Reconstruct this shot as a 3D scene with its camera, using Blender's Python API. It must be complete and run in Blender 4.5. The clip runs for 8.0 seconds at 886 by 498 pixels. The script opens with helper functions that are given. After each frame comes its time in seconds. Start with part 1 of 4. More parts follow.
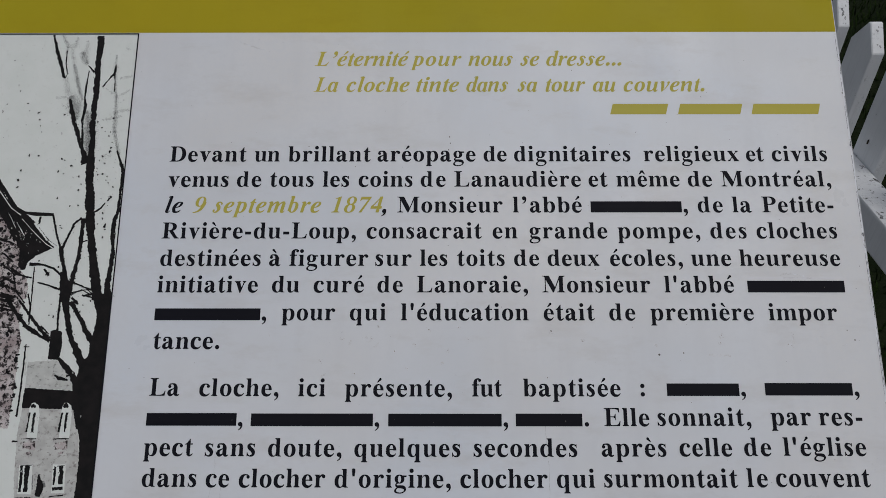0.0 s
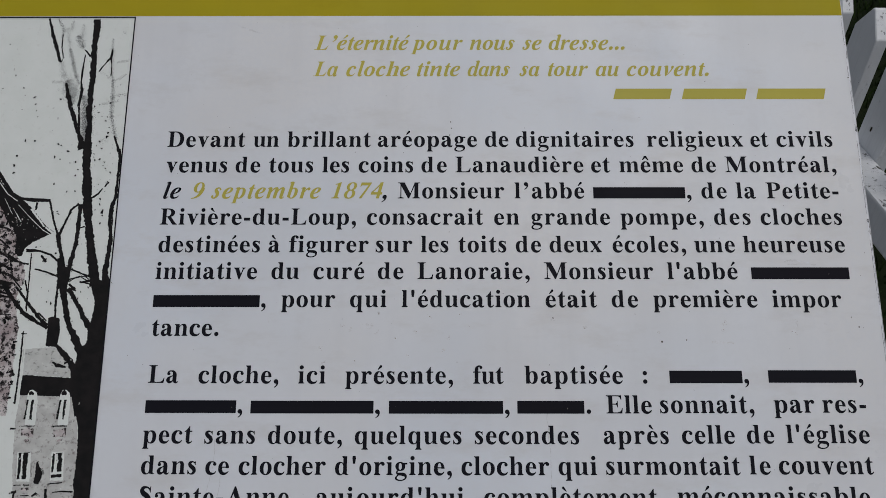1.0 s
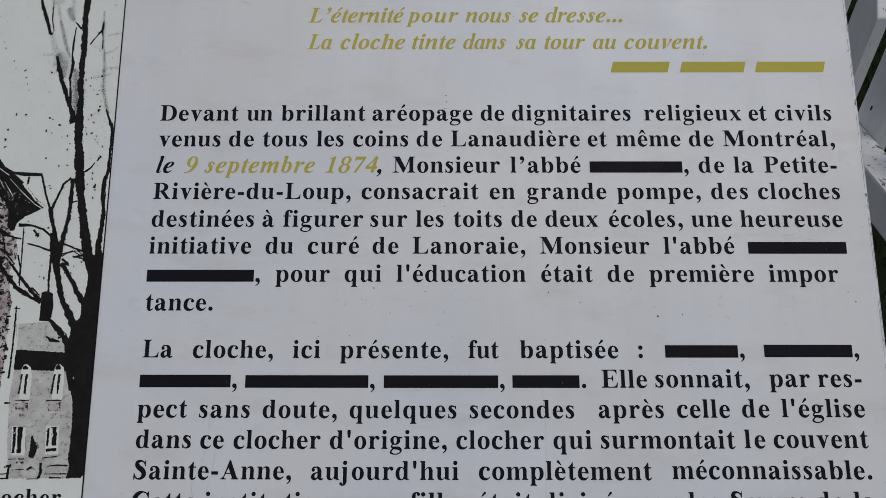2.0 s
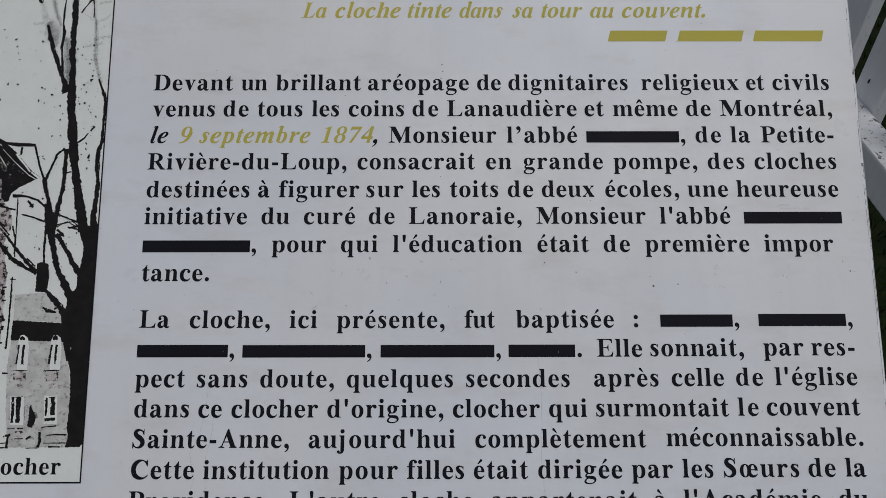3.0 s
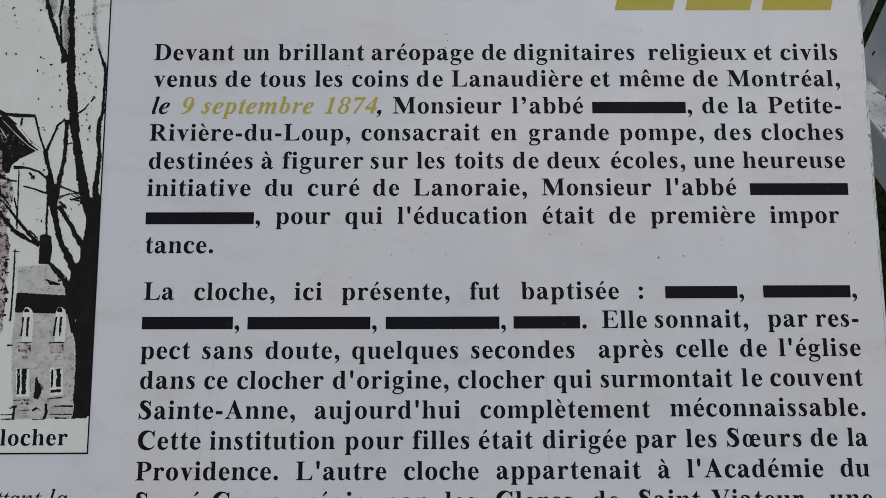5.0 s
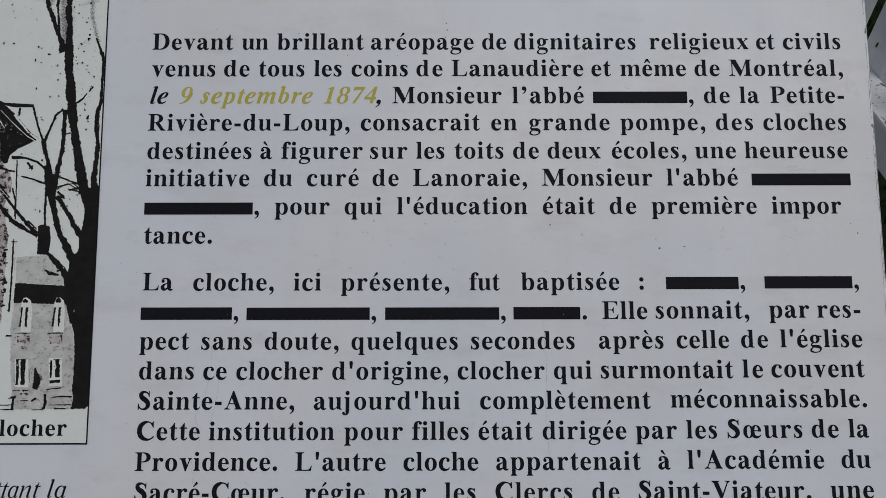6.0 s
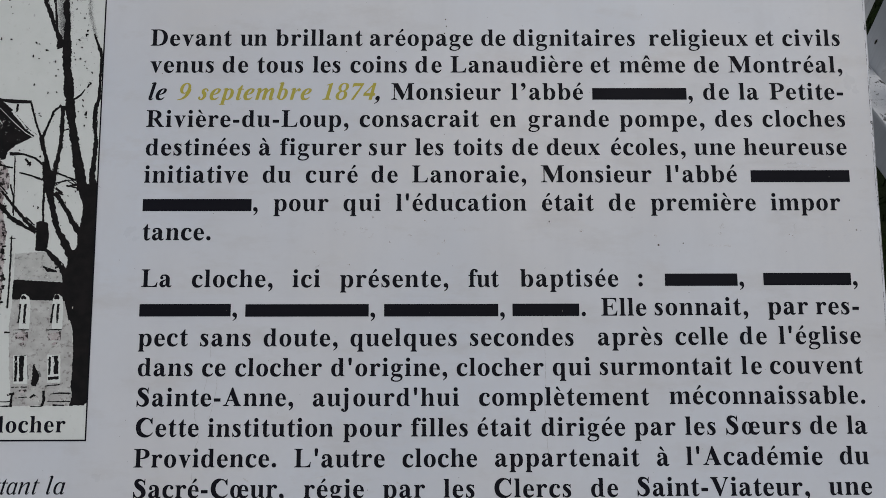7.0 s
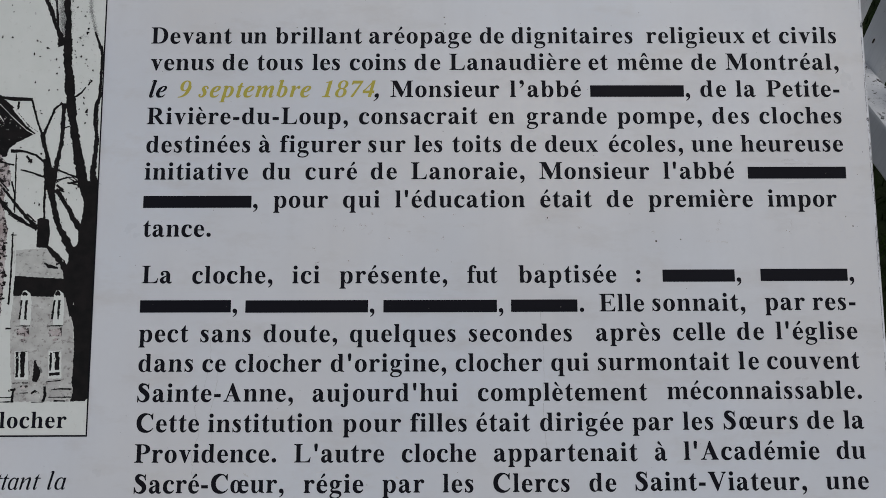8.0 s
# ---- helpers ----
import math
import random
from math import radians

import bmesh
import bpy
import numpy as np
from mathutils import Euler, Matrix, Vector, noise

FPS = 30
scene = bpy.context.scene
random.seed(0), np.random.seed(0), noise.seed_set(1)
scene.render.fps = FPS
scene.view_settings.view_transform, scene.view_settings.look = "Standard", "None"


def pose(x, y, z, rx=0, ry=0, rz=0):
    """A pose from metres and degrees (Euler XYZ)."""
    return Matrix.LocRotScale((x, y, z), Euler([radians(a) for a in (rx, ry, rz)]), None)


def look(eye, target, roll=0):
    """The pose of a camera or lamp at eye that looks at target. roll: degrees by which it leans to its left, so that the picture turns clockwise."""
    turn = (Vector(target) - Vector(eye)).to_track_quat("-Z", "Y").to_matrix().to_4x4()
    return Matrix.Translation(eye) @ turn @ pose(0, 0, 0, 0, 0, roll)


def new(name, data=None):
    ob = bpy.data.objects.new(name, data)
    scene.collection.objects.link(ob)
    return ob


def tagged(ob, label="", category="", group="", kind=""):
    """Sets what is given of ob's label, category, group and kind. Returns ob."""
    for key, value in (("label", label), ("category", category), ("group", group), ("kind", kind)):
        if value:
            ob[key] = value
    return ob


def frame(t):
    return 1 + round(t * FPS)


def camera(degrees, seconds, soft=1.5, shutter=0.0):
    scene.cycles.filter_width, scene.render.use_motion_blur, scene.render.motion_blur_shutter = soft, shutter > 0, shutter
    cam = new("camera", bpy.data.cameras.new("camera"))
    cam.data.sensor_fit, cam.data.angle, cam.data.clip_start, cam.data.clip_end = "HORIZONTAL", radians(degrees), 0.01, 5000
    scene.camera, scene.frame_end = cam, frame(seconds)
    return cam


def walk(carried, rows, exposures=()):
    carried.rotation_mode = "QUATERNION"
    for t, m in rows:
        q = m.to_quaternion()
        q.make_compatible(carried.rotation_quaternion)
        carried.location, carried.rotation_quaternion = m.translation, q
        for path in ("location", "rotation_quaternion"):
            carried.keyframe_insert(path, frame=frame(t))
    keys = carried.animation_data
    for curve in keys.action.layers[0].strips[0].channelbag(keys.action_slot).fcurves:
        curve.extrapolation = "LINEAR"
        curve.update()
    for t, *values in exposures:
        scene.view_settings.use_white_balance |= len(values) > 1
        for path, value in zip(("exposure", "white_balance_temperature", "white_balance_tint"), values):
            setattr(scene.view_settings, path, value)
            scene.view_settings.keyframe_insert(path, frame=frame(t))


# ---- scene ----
from mathutils.geometry import tessellate_polygon

SIGN = pose(0, 0, 1.05, 39)      # the panel's own axes: x to the right, y up the slope, z out of its face
cam = camera(65.0, 8.0, soft=0.6)
PATH = [
    (0, -0.0337, -0.1543, 0.4205, 12.985, 0.251, 0.046),
    (0.5, -0.0344, -0.1554, 0.4191, 12.809, 0.279, 0.046),
    (1, -0.0346, -0.1555, 0.4160, 12.148, 0.213, 0.055),
    (1.5, -0.0338, -0.1578, 0.4140, 11.716, 0.209, 0.043),
    (1.7, -0.0326, -0.1594, 0.4133, 11.470, 0.235, 0.088),
    (2.8, -0.0315, -0.1643, 0.4113, 9.272, -0.104, -0.116),
    (3, -0.0320, -0.1656, 0.4114, 9.077, -0.114, -0.094),
    (3.5, -0.0340, -0.1667, 0.4090, 8.196, -0.260, -0.077),
    (4, -0.0354, -0.1676, 0.4096, 7.491, -0.360, -0.109),
    (4.5, -0.0360, -0.1678, 0.4097, 7.150, -0.283, -0.140),
    (4.7, -0.0365, -0.1676, 0.4097, 7.149, -0.341, -0.158),
    (5.8, -0.0359, -0.1697, 0.4082, 6.742, -0.196, -0.148),
    (6, -0.0352, -0.1700, 0.4075, 6.652, -0.174, -0.120),
    (6.5, -0.0343, -0.1704, 0.4065, 6.379, -0.133, -0.062),
    (7, -0.0355, -0.1702, 0.4072, 6.405, -0.297, -0.118),
    (7.5, -0.0350, -0.1718, 0.4073, 6.349, -0.223, -0.149),
    (8, -0.0351, -0.1733, 0.4092, 6.498, -0.321, -0.169),
]
walk(cam, [(t, SIGN @ pose(x, y, z, rx, ry, rz)) for t, x, y, z, rx, ry, rz in PATH], exposures=[(0.0, 0.0), (8.0, -0.07)])

# ---- sky and sun: a bright overcast day ----
world = bpy.data.worlds.new("overcast_sky")
scene.world = world
world.use_nodes = True
wn, wl = world.node_tree.nodes, world.node_tree.links
sky = wn.new("ShaderNodeTexSky")
sky.sky_type, sky.sun_disc = "NISHITA", False
sky.sun_elevation, sky.sun_rotation = radians(74), radians(121)
sky.dust_density, sky.ozone_density = 2.6, 1.0
grey = wn.new("ShaderNodeHueSaturation")      # cloud takes most of the blue out
grey.inputs["Saturation"].default_value = 0.45
wl.new(sky.outputs[0], grey.inputs["Color"])
wl.new(grey.outputs[0], wn["Background"].inputs[0])
wn["Background"].inputs[1].default_value = 0.098
sun = new("sun", bpy.data.lights.new("sun", "SUN"))
sun.data.energy, sun.data.angle, sun.data.color = 0.66, radians(40), (1.0, 0.99, 0.965)
sun.matrix_world = look((0.30, -0.18, 1.19), (0, 0, 0))


# ---- materials ----
def material(name, rough=0.5, metal=0.0, spec=0.5):
    m = bpy.data.materials.new(name)
    m.use_nodes = True
    b = m.node_tree.nodes["Principled BSDF"]
    b.inputs["Roughness"].default_value, b.inputs["Metallic"].default_value = rough, metal
    b.inputs["Specular IOR Level"].default_value = spec
    return m, m.node_tree.nodes, m.node_tree.links, b


def noise_of(n, l, scale, detail=4.0, rough=0.55, stretch=(1, 1, 1), coords="Object"):
    c, mp, t = n.new("ShaderNodeTexCoord"), n.new("ShaderNodeMapping"), n.new("ShaderNodeTexNoise")
    mp.inputs["Scale"].default_value = stretch
    t.inputs["Scale"].default_value, t.inputs["Detail"].default_value, t.inputs["Roughness"].default_value = scale, detail, rough
    l.new(c.outputs[coords], mp.inputs[0])
    l.new(mp.outputs[0], t.inputs["Vector"])
    return t.outputs["Fac"]


def ramp(n, l, fac, *stops):
    r = n.new("ShaderNodeValToRGB")
    while len(r.color_ramp.elements) < len(stops):
        r.color_ramp.elements.new(0.5)
    for e, (p, c) in zip(r.color_ramp.elements, stops):
        e.position, e.color = p, (*c, 1) if len(c) == 3 else c
    l.new(fac, r.inputs[0])
    return r.outputs[0]


def mix(n, l, fac, a, b, mode="MIX"):
    x = n.new("ShaderNodeMix")
    x.data_type, x.blend_type = "RGBA", mode
    for sock, v in ((x.inputs[0], fac), (x.inputs[6], a), (x.inputs[7], b)):
        if isinstance(v, (int, float)):
            sock.default_value = v
        elif isinstance(v, tuple):
            sock.default_value = (*v, 1)
        else:
            l.new(v, sock)
    return x.outputs[2]


def bump(n, l, b, height, strength, distance):
    k = n.new("ShaderNodeBump")
    k.inputs["Strength"].default_value, k.inputs["Distance"].default_value = strength, distance
    l.new(height, k.inputs["Height"])
    l.new(k.outputs[0], b.inputs["Normal"])


def printed(name, colour, rough=0.42, vary=0.06, dirt=0.25, spec=0.4):
    """Weathered print on the panel: faded in clouds, with thin brownish smears and fine specks."""
    m, n, l, b = material(name, rough, 0.0, spec)
    dark = tuple(c * (1 - vary) for c in colour)
    base = ramp(n, l, noise_of(n, l, 9, 5), (0.3, dark), (0.7, colour))
    drift = ramp(n, l, noise_of(n, l, 6.5, 3, 0.5), (0.38, (0, 0, 0)), (0.62, (1, 1, 1)))
    base = mix(n, l, 0.8, base, mix(n, l, drift, (0.97, 1.0, 1.03), (1.02, 0.995, 0.955)), "MULTIPLY")
    base = mix(n, l, ramp(n, l, noise_of(n, l, 260, 3), (0.42, (0, 0, 0)), (0.62, (0.35, 0.35, 0.35))), base, tuple(c * 0.93 for c in colour))
    smear = ramp(n, l, noise_of(n, l, 14, 6, 0.7, (1, 2.6, 1)), (0.52, (0, 0, 0)), (0.76, (dirt, dirt, dirt)))
    base = mix(n, l, smear, base, tuple(c * k for c, k in zip(colour, (0.72, 0.66, 0.58))))
    runs = ramp(n, l, noise_of(n, l, 11, 4, 0.6, (3.2, 0.35, 1)), (0.5, (0, 0, 0)), (0.8, (dirt * 0.7,) * 3))
    base = mix(n, l, runs, base, tuple(c * k for c, k in zip(colour, (0.80, 0.79, 0.78))))
    speck = ramp(n, l, noise_of(n, l, 420, 2, 0.5), (0.775, (0, 0, 0)), (0.80, (0.55, 0.55, 0.55)))
    base = mix(n, l, speck, base, tuple(c * 0.35 for c in colour))
    l.new(base, b.inputs["Base Color"])
    r = ramp(n, l, noise_of(n, l, 22, 5), (0.3, (rough - 0.1,) * 3), (0.7, (rough + 0.12,) * 3))
    l.new(r, b.inputs["Roughness"])
    bump(n, l, b, noise_of(n, l, 180, 3), 0.06, 0.0006)
    return m


def speckled(name, a, b_, c, scale, lo, hi, rough=0.5, spec=0.22):
    """Coarse printed grain of an old photograph: two greys broken by dark or light flecks."""
    m, n, l, b = material(name, rough, 0.0, spec)
    base = ramp(n, l, noise_of(n, l, scale * 0.3, 3), (0.35, a), (0.65, b_))
    fleck = ramp(n, l, noise_of(n, l, scale, 4, 0.7), (lo, (0, 0, 0)), (hi, (1, 1, 1)))
    l.new(mix(n, l, fleck, base, c), b.inputs["Base Color"])
    return m


def painted_wood(name, colour, rough=0.5):
    """White-painted boards: grey dirt, grain along the board, chips down to dark wood."""
    m, n, l, b = material(name, rough)
    base = ramp(n, l, noise_of(n, l, 7, 5), (0.3, tuple(c * 0.8 for c in colour)), (0.7, colour))
    grain = noise_of(n, l, 60, 4, 0.6, (4, 4, 0.25))
    base = mix(n, l, ramp(n, l, grain, (0.5, (0, 0, 0)), (0.75, (0.3, 0.3, 0.3))), base, tuple(c * 0.6 for c in colour))
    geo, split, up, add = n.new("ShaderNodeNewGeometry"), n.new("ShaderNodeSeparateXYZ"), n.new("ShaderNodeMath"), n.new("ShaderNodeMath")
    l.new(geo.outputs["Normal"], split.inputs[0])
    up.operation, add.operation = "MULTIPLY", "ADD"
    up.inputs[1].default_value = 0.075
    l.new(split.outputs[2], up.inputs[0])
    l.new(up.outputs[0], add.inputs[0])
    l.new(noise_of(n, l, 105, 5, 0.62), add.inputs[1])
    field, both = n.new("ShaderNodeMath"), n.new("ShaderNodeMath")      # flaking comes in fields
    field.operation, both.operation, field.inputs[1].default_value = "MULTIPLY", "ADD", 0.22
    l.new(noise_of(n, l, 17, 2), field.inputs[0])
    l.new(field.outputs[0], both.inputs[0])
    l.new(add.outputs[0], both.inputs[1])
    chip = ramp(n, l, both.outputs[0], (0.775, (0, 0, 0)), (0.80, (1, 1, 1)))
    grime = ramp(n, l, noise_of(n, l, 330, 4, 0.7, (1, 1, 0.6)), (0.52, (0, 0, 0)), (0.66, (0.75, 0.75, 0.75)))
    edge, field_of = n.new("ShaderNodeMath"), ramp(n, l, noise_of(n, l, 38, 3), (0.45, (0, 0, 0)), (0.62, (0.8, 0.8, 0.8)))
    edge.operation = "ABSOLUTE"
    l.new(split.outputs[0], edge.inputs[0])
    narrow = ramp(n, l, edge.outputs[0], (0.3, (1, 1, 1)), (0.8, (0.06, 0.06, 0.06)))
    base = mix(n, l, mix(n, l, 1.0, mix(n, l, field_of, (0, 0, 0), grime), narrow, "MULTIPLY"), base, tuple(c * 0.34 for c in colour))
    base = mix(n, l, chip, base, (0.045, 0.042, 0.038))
    l.new(base, b.inputs["Base Color"])
    bump(n, l, b, grain, 0.25, 0.001)
    return m


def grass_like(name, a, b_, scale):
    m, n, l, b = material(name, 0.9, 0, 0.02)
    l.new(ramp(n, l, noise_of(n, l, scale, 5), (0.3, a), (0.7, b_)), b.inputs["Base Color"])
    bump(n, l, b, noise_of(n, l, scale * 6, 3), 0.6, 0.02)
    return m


MAT = {
    "panel": printed("weathered_white_print", (0.646, 0.652, 0.672), 0.36, 0.09, 0.42, 0.36),
    "olive": printed("olive_print", (0.388, 0.315, 0.012), 0.55, 0.12, 0.3, 0.1),
    "olive_text": printed("olive_letters", (0.470, 0.405, 0.075), 0.5, 0.1, 0.0, 0.1),
    "black": printed("black_letters", (0.010, 0.010, 0.014), 0.5, 0.2, 0.0, 0.05),
    "ink": speckled("photo_black", (0.010, 0.010, 0.010), (0.016, 0.014, 0.014), (0.07, 0.065, 0.06), 500, 0.70, 0.80, 0.5, 0.05),
    "grey_ink": speckled("photo_dark_grey", (0.10, 0.10, 0.095), (0.22, 0.22, 0.21), (0.5, 0.5, 0.48), 500, 0.52, 0.66),
    "smoke": speckled("photo_faded_grey", (0.30, 0.30, 0.28), (0.5, 0.5, 0.47), (0.62, 0.63, 0.59), 300, 0.45, 0.6),
    "paper": speckled("photo_paper", (0.635, 0.655, 0.615), (0.665, 0.68, 0.645), (0.58, 0.585, 0.545), 260, 0.58, 0.75, 0.4),
    "stone": speckled("photo_stonework", (0.54, 0.495, 0.48), (0.30, 0.245, 0.24), (0.035, 0.027, 0.027), 300, 0.50, 0.56),
    "roof_grey": speckled("photo_roof", (0.44, 0.44, 0.415), (0.53, 0.53, 0.50), (0.2, 0.19, 0.18), 360, 0.55, 0.68),
    "wall_grey": speckled("photo_wall", (0.40, 0.39, 0.37), (0.53, 0.53, 0.50), (0.20, 0.18, 0.17), 330, 0.54, 0.68),
    **{f"tone_{k}": speckled(f"photo_tone_{k}", (v, v, v * 0.97), (v * 1.06, v * 1.06, v * 1.03), (v * 0.85,) * 3, 300, 0.55, 0.7) for k, v in ((2, 0.45), (5, 0.19), (6, 0.11))},
    "bare_white": speckled("bare_white_edge", (0.70, 0.71, 0.73), (0.62, 0.63, 0.65), (0.4, 0.4, 0.4), 260, 0.62, 0.72),
    "chip": speckled("bare_edge", (0.10, 0.10, 0.11), (0.2, 0.2, 0.2), (0.6, 0.6, 0.6), 600, 0.5, 0.6),
    "flaked": speckled("worn_grey_paint", (0.22, 0.22, 0.23), (0.32, 0.32, 0.33), (0.12, 0.12, 0.12), 700, 0.5, 0.6, 0.8),
    "speck": speckled("dirt_speck", (0.06, 0.05, 0.045), (0.10, 0.09, 0.08), (0.2, 0.18, 0.16), 900, 0.5, 0.6, 0.8),
    "stain": speckled("brown_speck", (0.20, 0.17, 0.15), (0.30, 0.26, 0.24), (0.4, 0.38, 0.36), 900, 0.5, 0.6, 0.8),
    "crack": speckled("hairline_crack", (0.34, 0.33, 0.33), (0.44, 0.43, 0.42), (0.62, 0.62, 0.63), 300, 0.48, 0.62),
    "smudge": speckled("greasy_smudge", (0.53, 0.52, 0.515), (0.58, 0.572, 0.57), (0.645, 0.65, 0.67), 240, 0.44, 0.60),
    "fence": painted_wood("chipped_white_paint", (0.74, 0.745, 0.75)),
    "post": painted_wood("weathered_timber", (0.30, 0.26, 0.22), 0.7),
    "metal": speckled("dull_aluminium", (0.35, 0.35, 0.36), (0.45, 0.45, 0.46), (0.25, 0.25, 0.25), 120, 0.5, 0.7),
    "nail": speckled("rust", (0.02, 0.016, 0.013), (0.04, 0.03, 0.02), (0.09, 0.05, 0.03), 900, 0.5, 0.7, 0.8),
    # near-black green: the shade over the lawn is put into its colour
    "soil": grass_like("lawn_shade_in_colour", (0.006, 0.010, 0.004), (0.013, 0.017, 0.008), 9),
    "gravel": speckled("dark_gravel", (0.05, 0.05, 0.05), (0.085, 0.083, 0.08), (0.14, 0.135, 0.13), 90, 0.5, 0.62, 0.85),
    # blades far darker than grass itself, to stand for the shade they grow in
    "blade": grass_like("blades_shade_in_colour", (0.010, 0.019, 0.005), (0.022, 0.038, 0.010), 30),
}


# ---- builders ----
def link_mesh(name, verts, faces, mat, parent=None, label="", smooth=False):
    me = bpy.data.meshes.new(name)
    me.from_pydata(verts, [], faces)
    me.materials.append(MAT[mat])
    me.update()
    ob = new(name, me)
    if parent:
        ob.parent = parent
    return tagged(ob, label)


def part(name, bm, mat, parent=None, label=""):
    me = bpy.data.meshes.new(name)
    bmesh.ops.recalc_face_normals(bm, faces=bm.faces)
    bm.to_mesh(me)
    bm.free()
    me.materials.append(MAT[mat])
    ob = new(name, me)
    if parent:
        ob.parent = parent
    return tagged(ob, label)


def box(x0, x1, y0, y1, z0, z1, bevel=0.0, segments=2):
    bm = bmesh.new()
    bmesh.ops.create_cube(bm, size=1, matrix=Matrix.LocRotScale(((x0 + x1) / 2, (y0 + y1) / 2, (z0 + z1) / 2), None, (x1 - x0, y1 - y0, z1 - z0)))
    if bevel:
        bmesh.ops.bevel(bm, geom=bm.edges[:], offset=bevel, segments=segments, affect="EDGES", profile=0.6)
    return bm


# ---- ground ----
def sheet(name, x0, x1, y0, y1, z, step, mat, amp):
    nx, ny = int((x1 - x0) / step), int((y1 - y0) / step)
    vs = [(x0 + (x1 - x0) * i / nx, y0 + (y1 - y0) * j / ny, 0) for j in range(ny + 1) for i in range(nx + 1)]
    vs = [(x, y, z + amp * noise.noise((x * 0.9, y * 0.9, 0)) * (1 if abs(x) < 30 and abs(y) < 30 else 0)) for x, y, _ in vs]
    fs = [(j * (nx + 1) + i, j * (nx + 1) + i + 1, (j + 1) * (nx + 1) + i + 1, (j + 1) * (nx + 1) + i) for j in range(ny) for i in range(nx)]
    return link_mesh(name, vs, fs, mat)


ground = tagged(sheet("ground", -600, 600, -600, 600, -0.03, 12, "soil", 0.0), "lawn reaching the horizon, shade put into its dark green colour", "lawn", kind="structure")
path_bed = tagged(sheet("pavement", -2.4, 0.42, -3.0, 3.0, -0.005, 0.12, "gravel", 0.006), "dark grey gravel bed under the panel", "gravel", kind="structure")


def grass_patch():
    vs, fs = [], []
    for _ in range(16000):
        x, y = random.uniform(0.44, 3.2), random.uniform(-0.8, 3.6)
        a, hgt, w, lean = random.uniform(0, 6.28), random.uniform(0.02, 0.06), random.uniform(0.002, 0.004), random.uniform(0.01, 0.04)
        dx, dy, ox, oy = math.cos(a) * w, math.sin(a) * w, -math.sin(a) * lean, math.cos(a) * lean
        i = len(vs)
        vs += [(x - dx, y - dy, -0.03), (x + dx, y + dy, -0.03), (x + dx * 0.7 + ox * 0.4, y + dy * 0.7 + oy * 0.4, hgt * 0.6 - 0.03), (x - dx * 0.7 + ox * 0.4, y - dy * 0.7 + oy * 0.4, hgt * 0.6 - 0.03), (x + ox, y + oy, hgt - 0.03)]
        fs += [(i, i + 1, i + 2, i + 3), (i + 3, i + 2, i + 4)]
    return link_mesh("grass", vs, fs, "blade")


tagged(grass_patch(), "uncut grass blades behind the fence, shade put into their dark green colour", "grass", kind="stuff")

# ---- picket fence ----
fence = tagged(new("picket_fence"), "low white wooden picket railing with chipped, peeling paint", "fence")
fence.location = (0.497, 0, 0)
PITCH, WIDE, THICK, FIRST = 0.0945, 0.0570, 0.016, 0.355


def picket_mesh():
    """A board on edge to the view: pointed top, softened arrises; x is its thickness, y its width."""
    bm = bmesh.new()
    outline = [(0, 0.782), (WIDE, 0.782), (WIDE, 0.936), (WIDE / 2 + 0.002, 0.966), (WIDE / 2 - 0.002, 0.966), (0, 0.936)]
    f = bm.faces.new([bm.verts.new((0, y, z)) for y, z in outline])
    g = bmesh.ops.extrude_face_region(bm, geom=[f])
    bmesh.ops.translate(bm, verts=[v for v in g["geom"] if isinstance(v, bmesh.types.BMVert)], vec=(THICK, 0, 0))
    bmesh.ops.bevel(bm, geom=bm.edges[:], offset=0.0012, segments=1, affect="EDGES")
    bmesh.ops.recalc_face_normals(bm, faces=bm.faces)
    me = bpy.data.meshes.new("picket")
    bm.to_mesh(me)
    bm.free()
    me.materials.append(MAT["fence"])
    return me


def nail_mesh():
    bm = bmesh.new()
    bmesh.ops.create_cone(bm, cap_ends=True, segments=8, radius1=0.0015, radius2=0.0012, depth=0.0016, matrix=pose(0, 0, 0, 0, -90, 0) @ Matrix.Diagonal((2.4, 0.8, 1, 1)))
    me = bpy.data.meshes.new("nail_hole")
    bm.to_mesh(me)
    bm.free()
    me.materials.append(MAT["nail"])
    return me


PICKET, NAIL = picket_mesh(), nail_mesh()
for k in range(-18, 34):
    p = new("picket", PICKET)
    p.parent = fence
    p.location = (random.uniform(-0.0006, 0.0006) if k not in (0, 1, 2) else 0, FIRST + k * PITCH, random.uniform(-0.004, 0.004) if k not in (0, 1, 2) else 0)
    if k % 3 == 0:
        nail = new("nail_hole", NAIL)
        nail.parent = p
        nail.location = (-0.0004, 0.034, 0.846)


def flake(picket, x, u, size, mat):
    """A ragged patch of lost paint on the sloping top of a picket; x and size in millimetres, u along the slope."""
    dy, dz = 0.66, 0.75
    vs = []
    for k in range(9):
        q = size * random.uniform(0.35, 1.2)
        a, b = q * 0.75 * math.cos(k * 0.698), q * 1.3 * math.sin(k * 0.698)
        px = min(max(x + a, 1.5), THICK * 1000 - 1.5)
        run = min(max(u * 38 + b, 2.5), 36)
        vs.append((px / 1000, (run * dy * 1.0 - 0.25) / 1000 + 0.0005, 0.936 + (run * dz + 0.35) / 1000))
    bm = bmesh.new()
    f = bm.faces.new([bm.verts.new(v) for v in vs])
    f.normal_update()
    if f.normal.z < 0:
        f.normal_flip()
    part("paint_flake", bm, mat, picket)


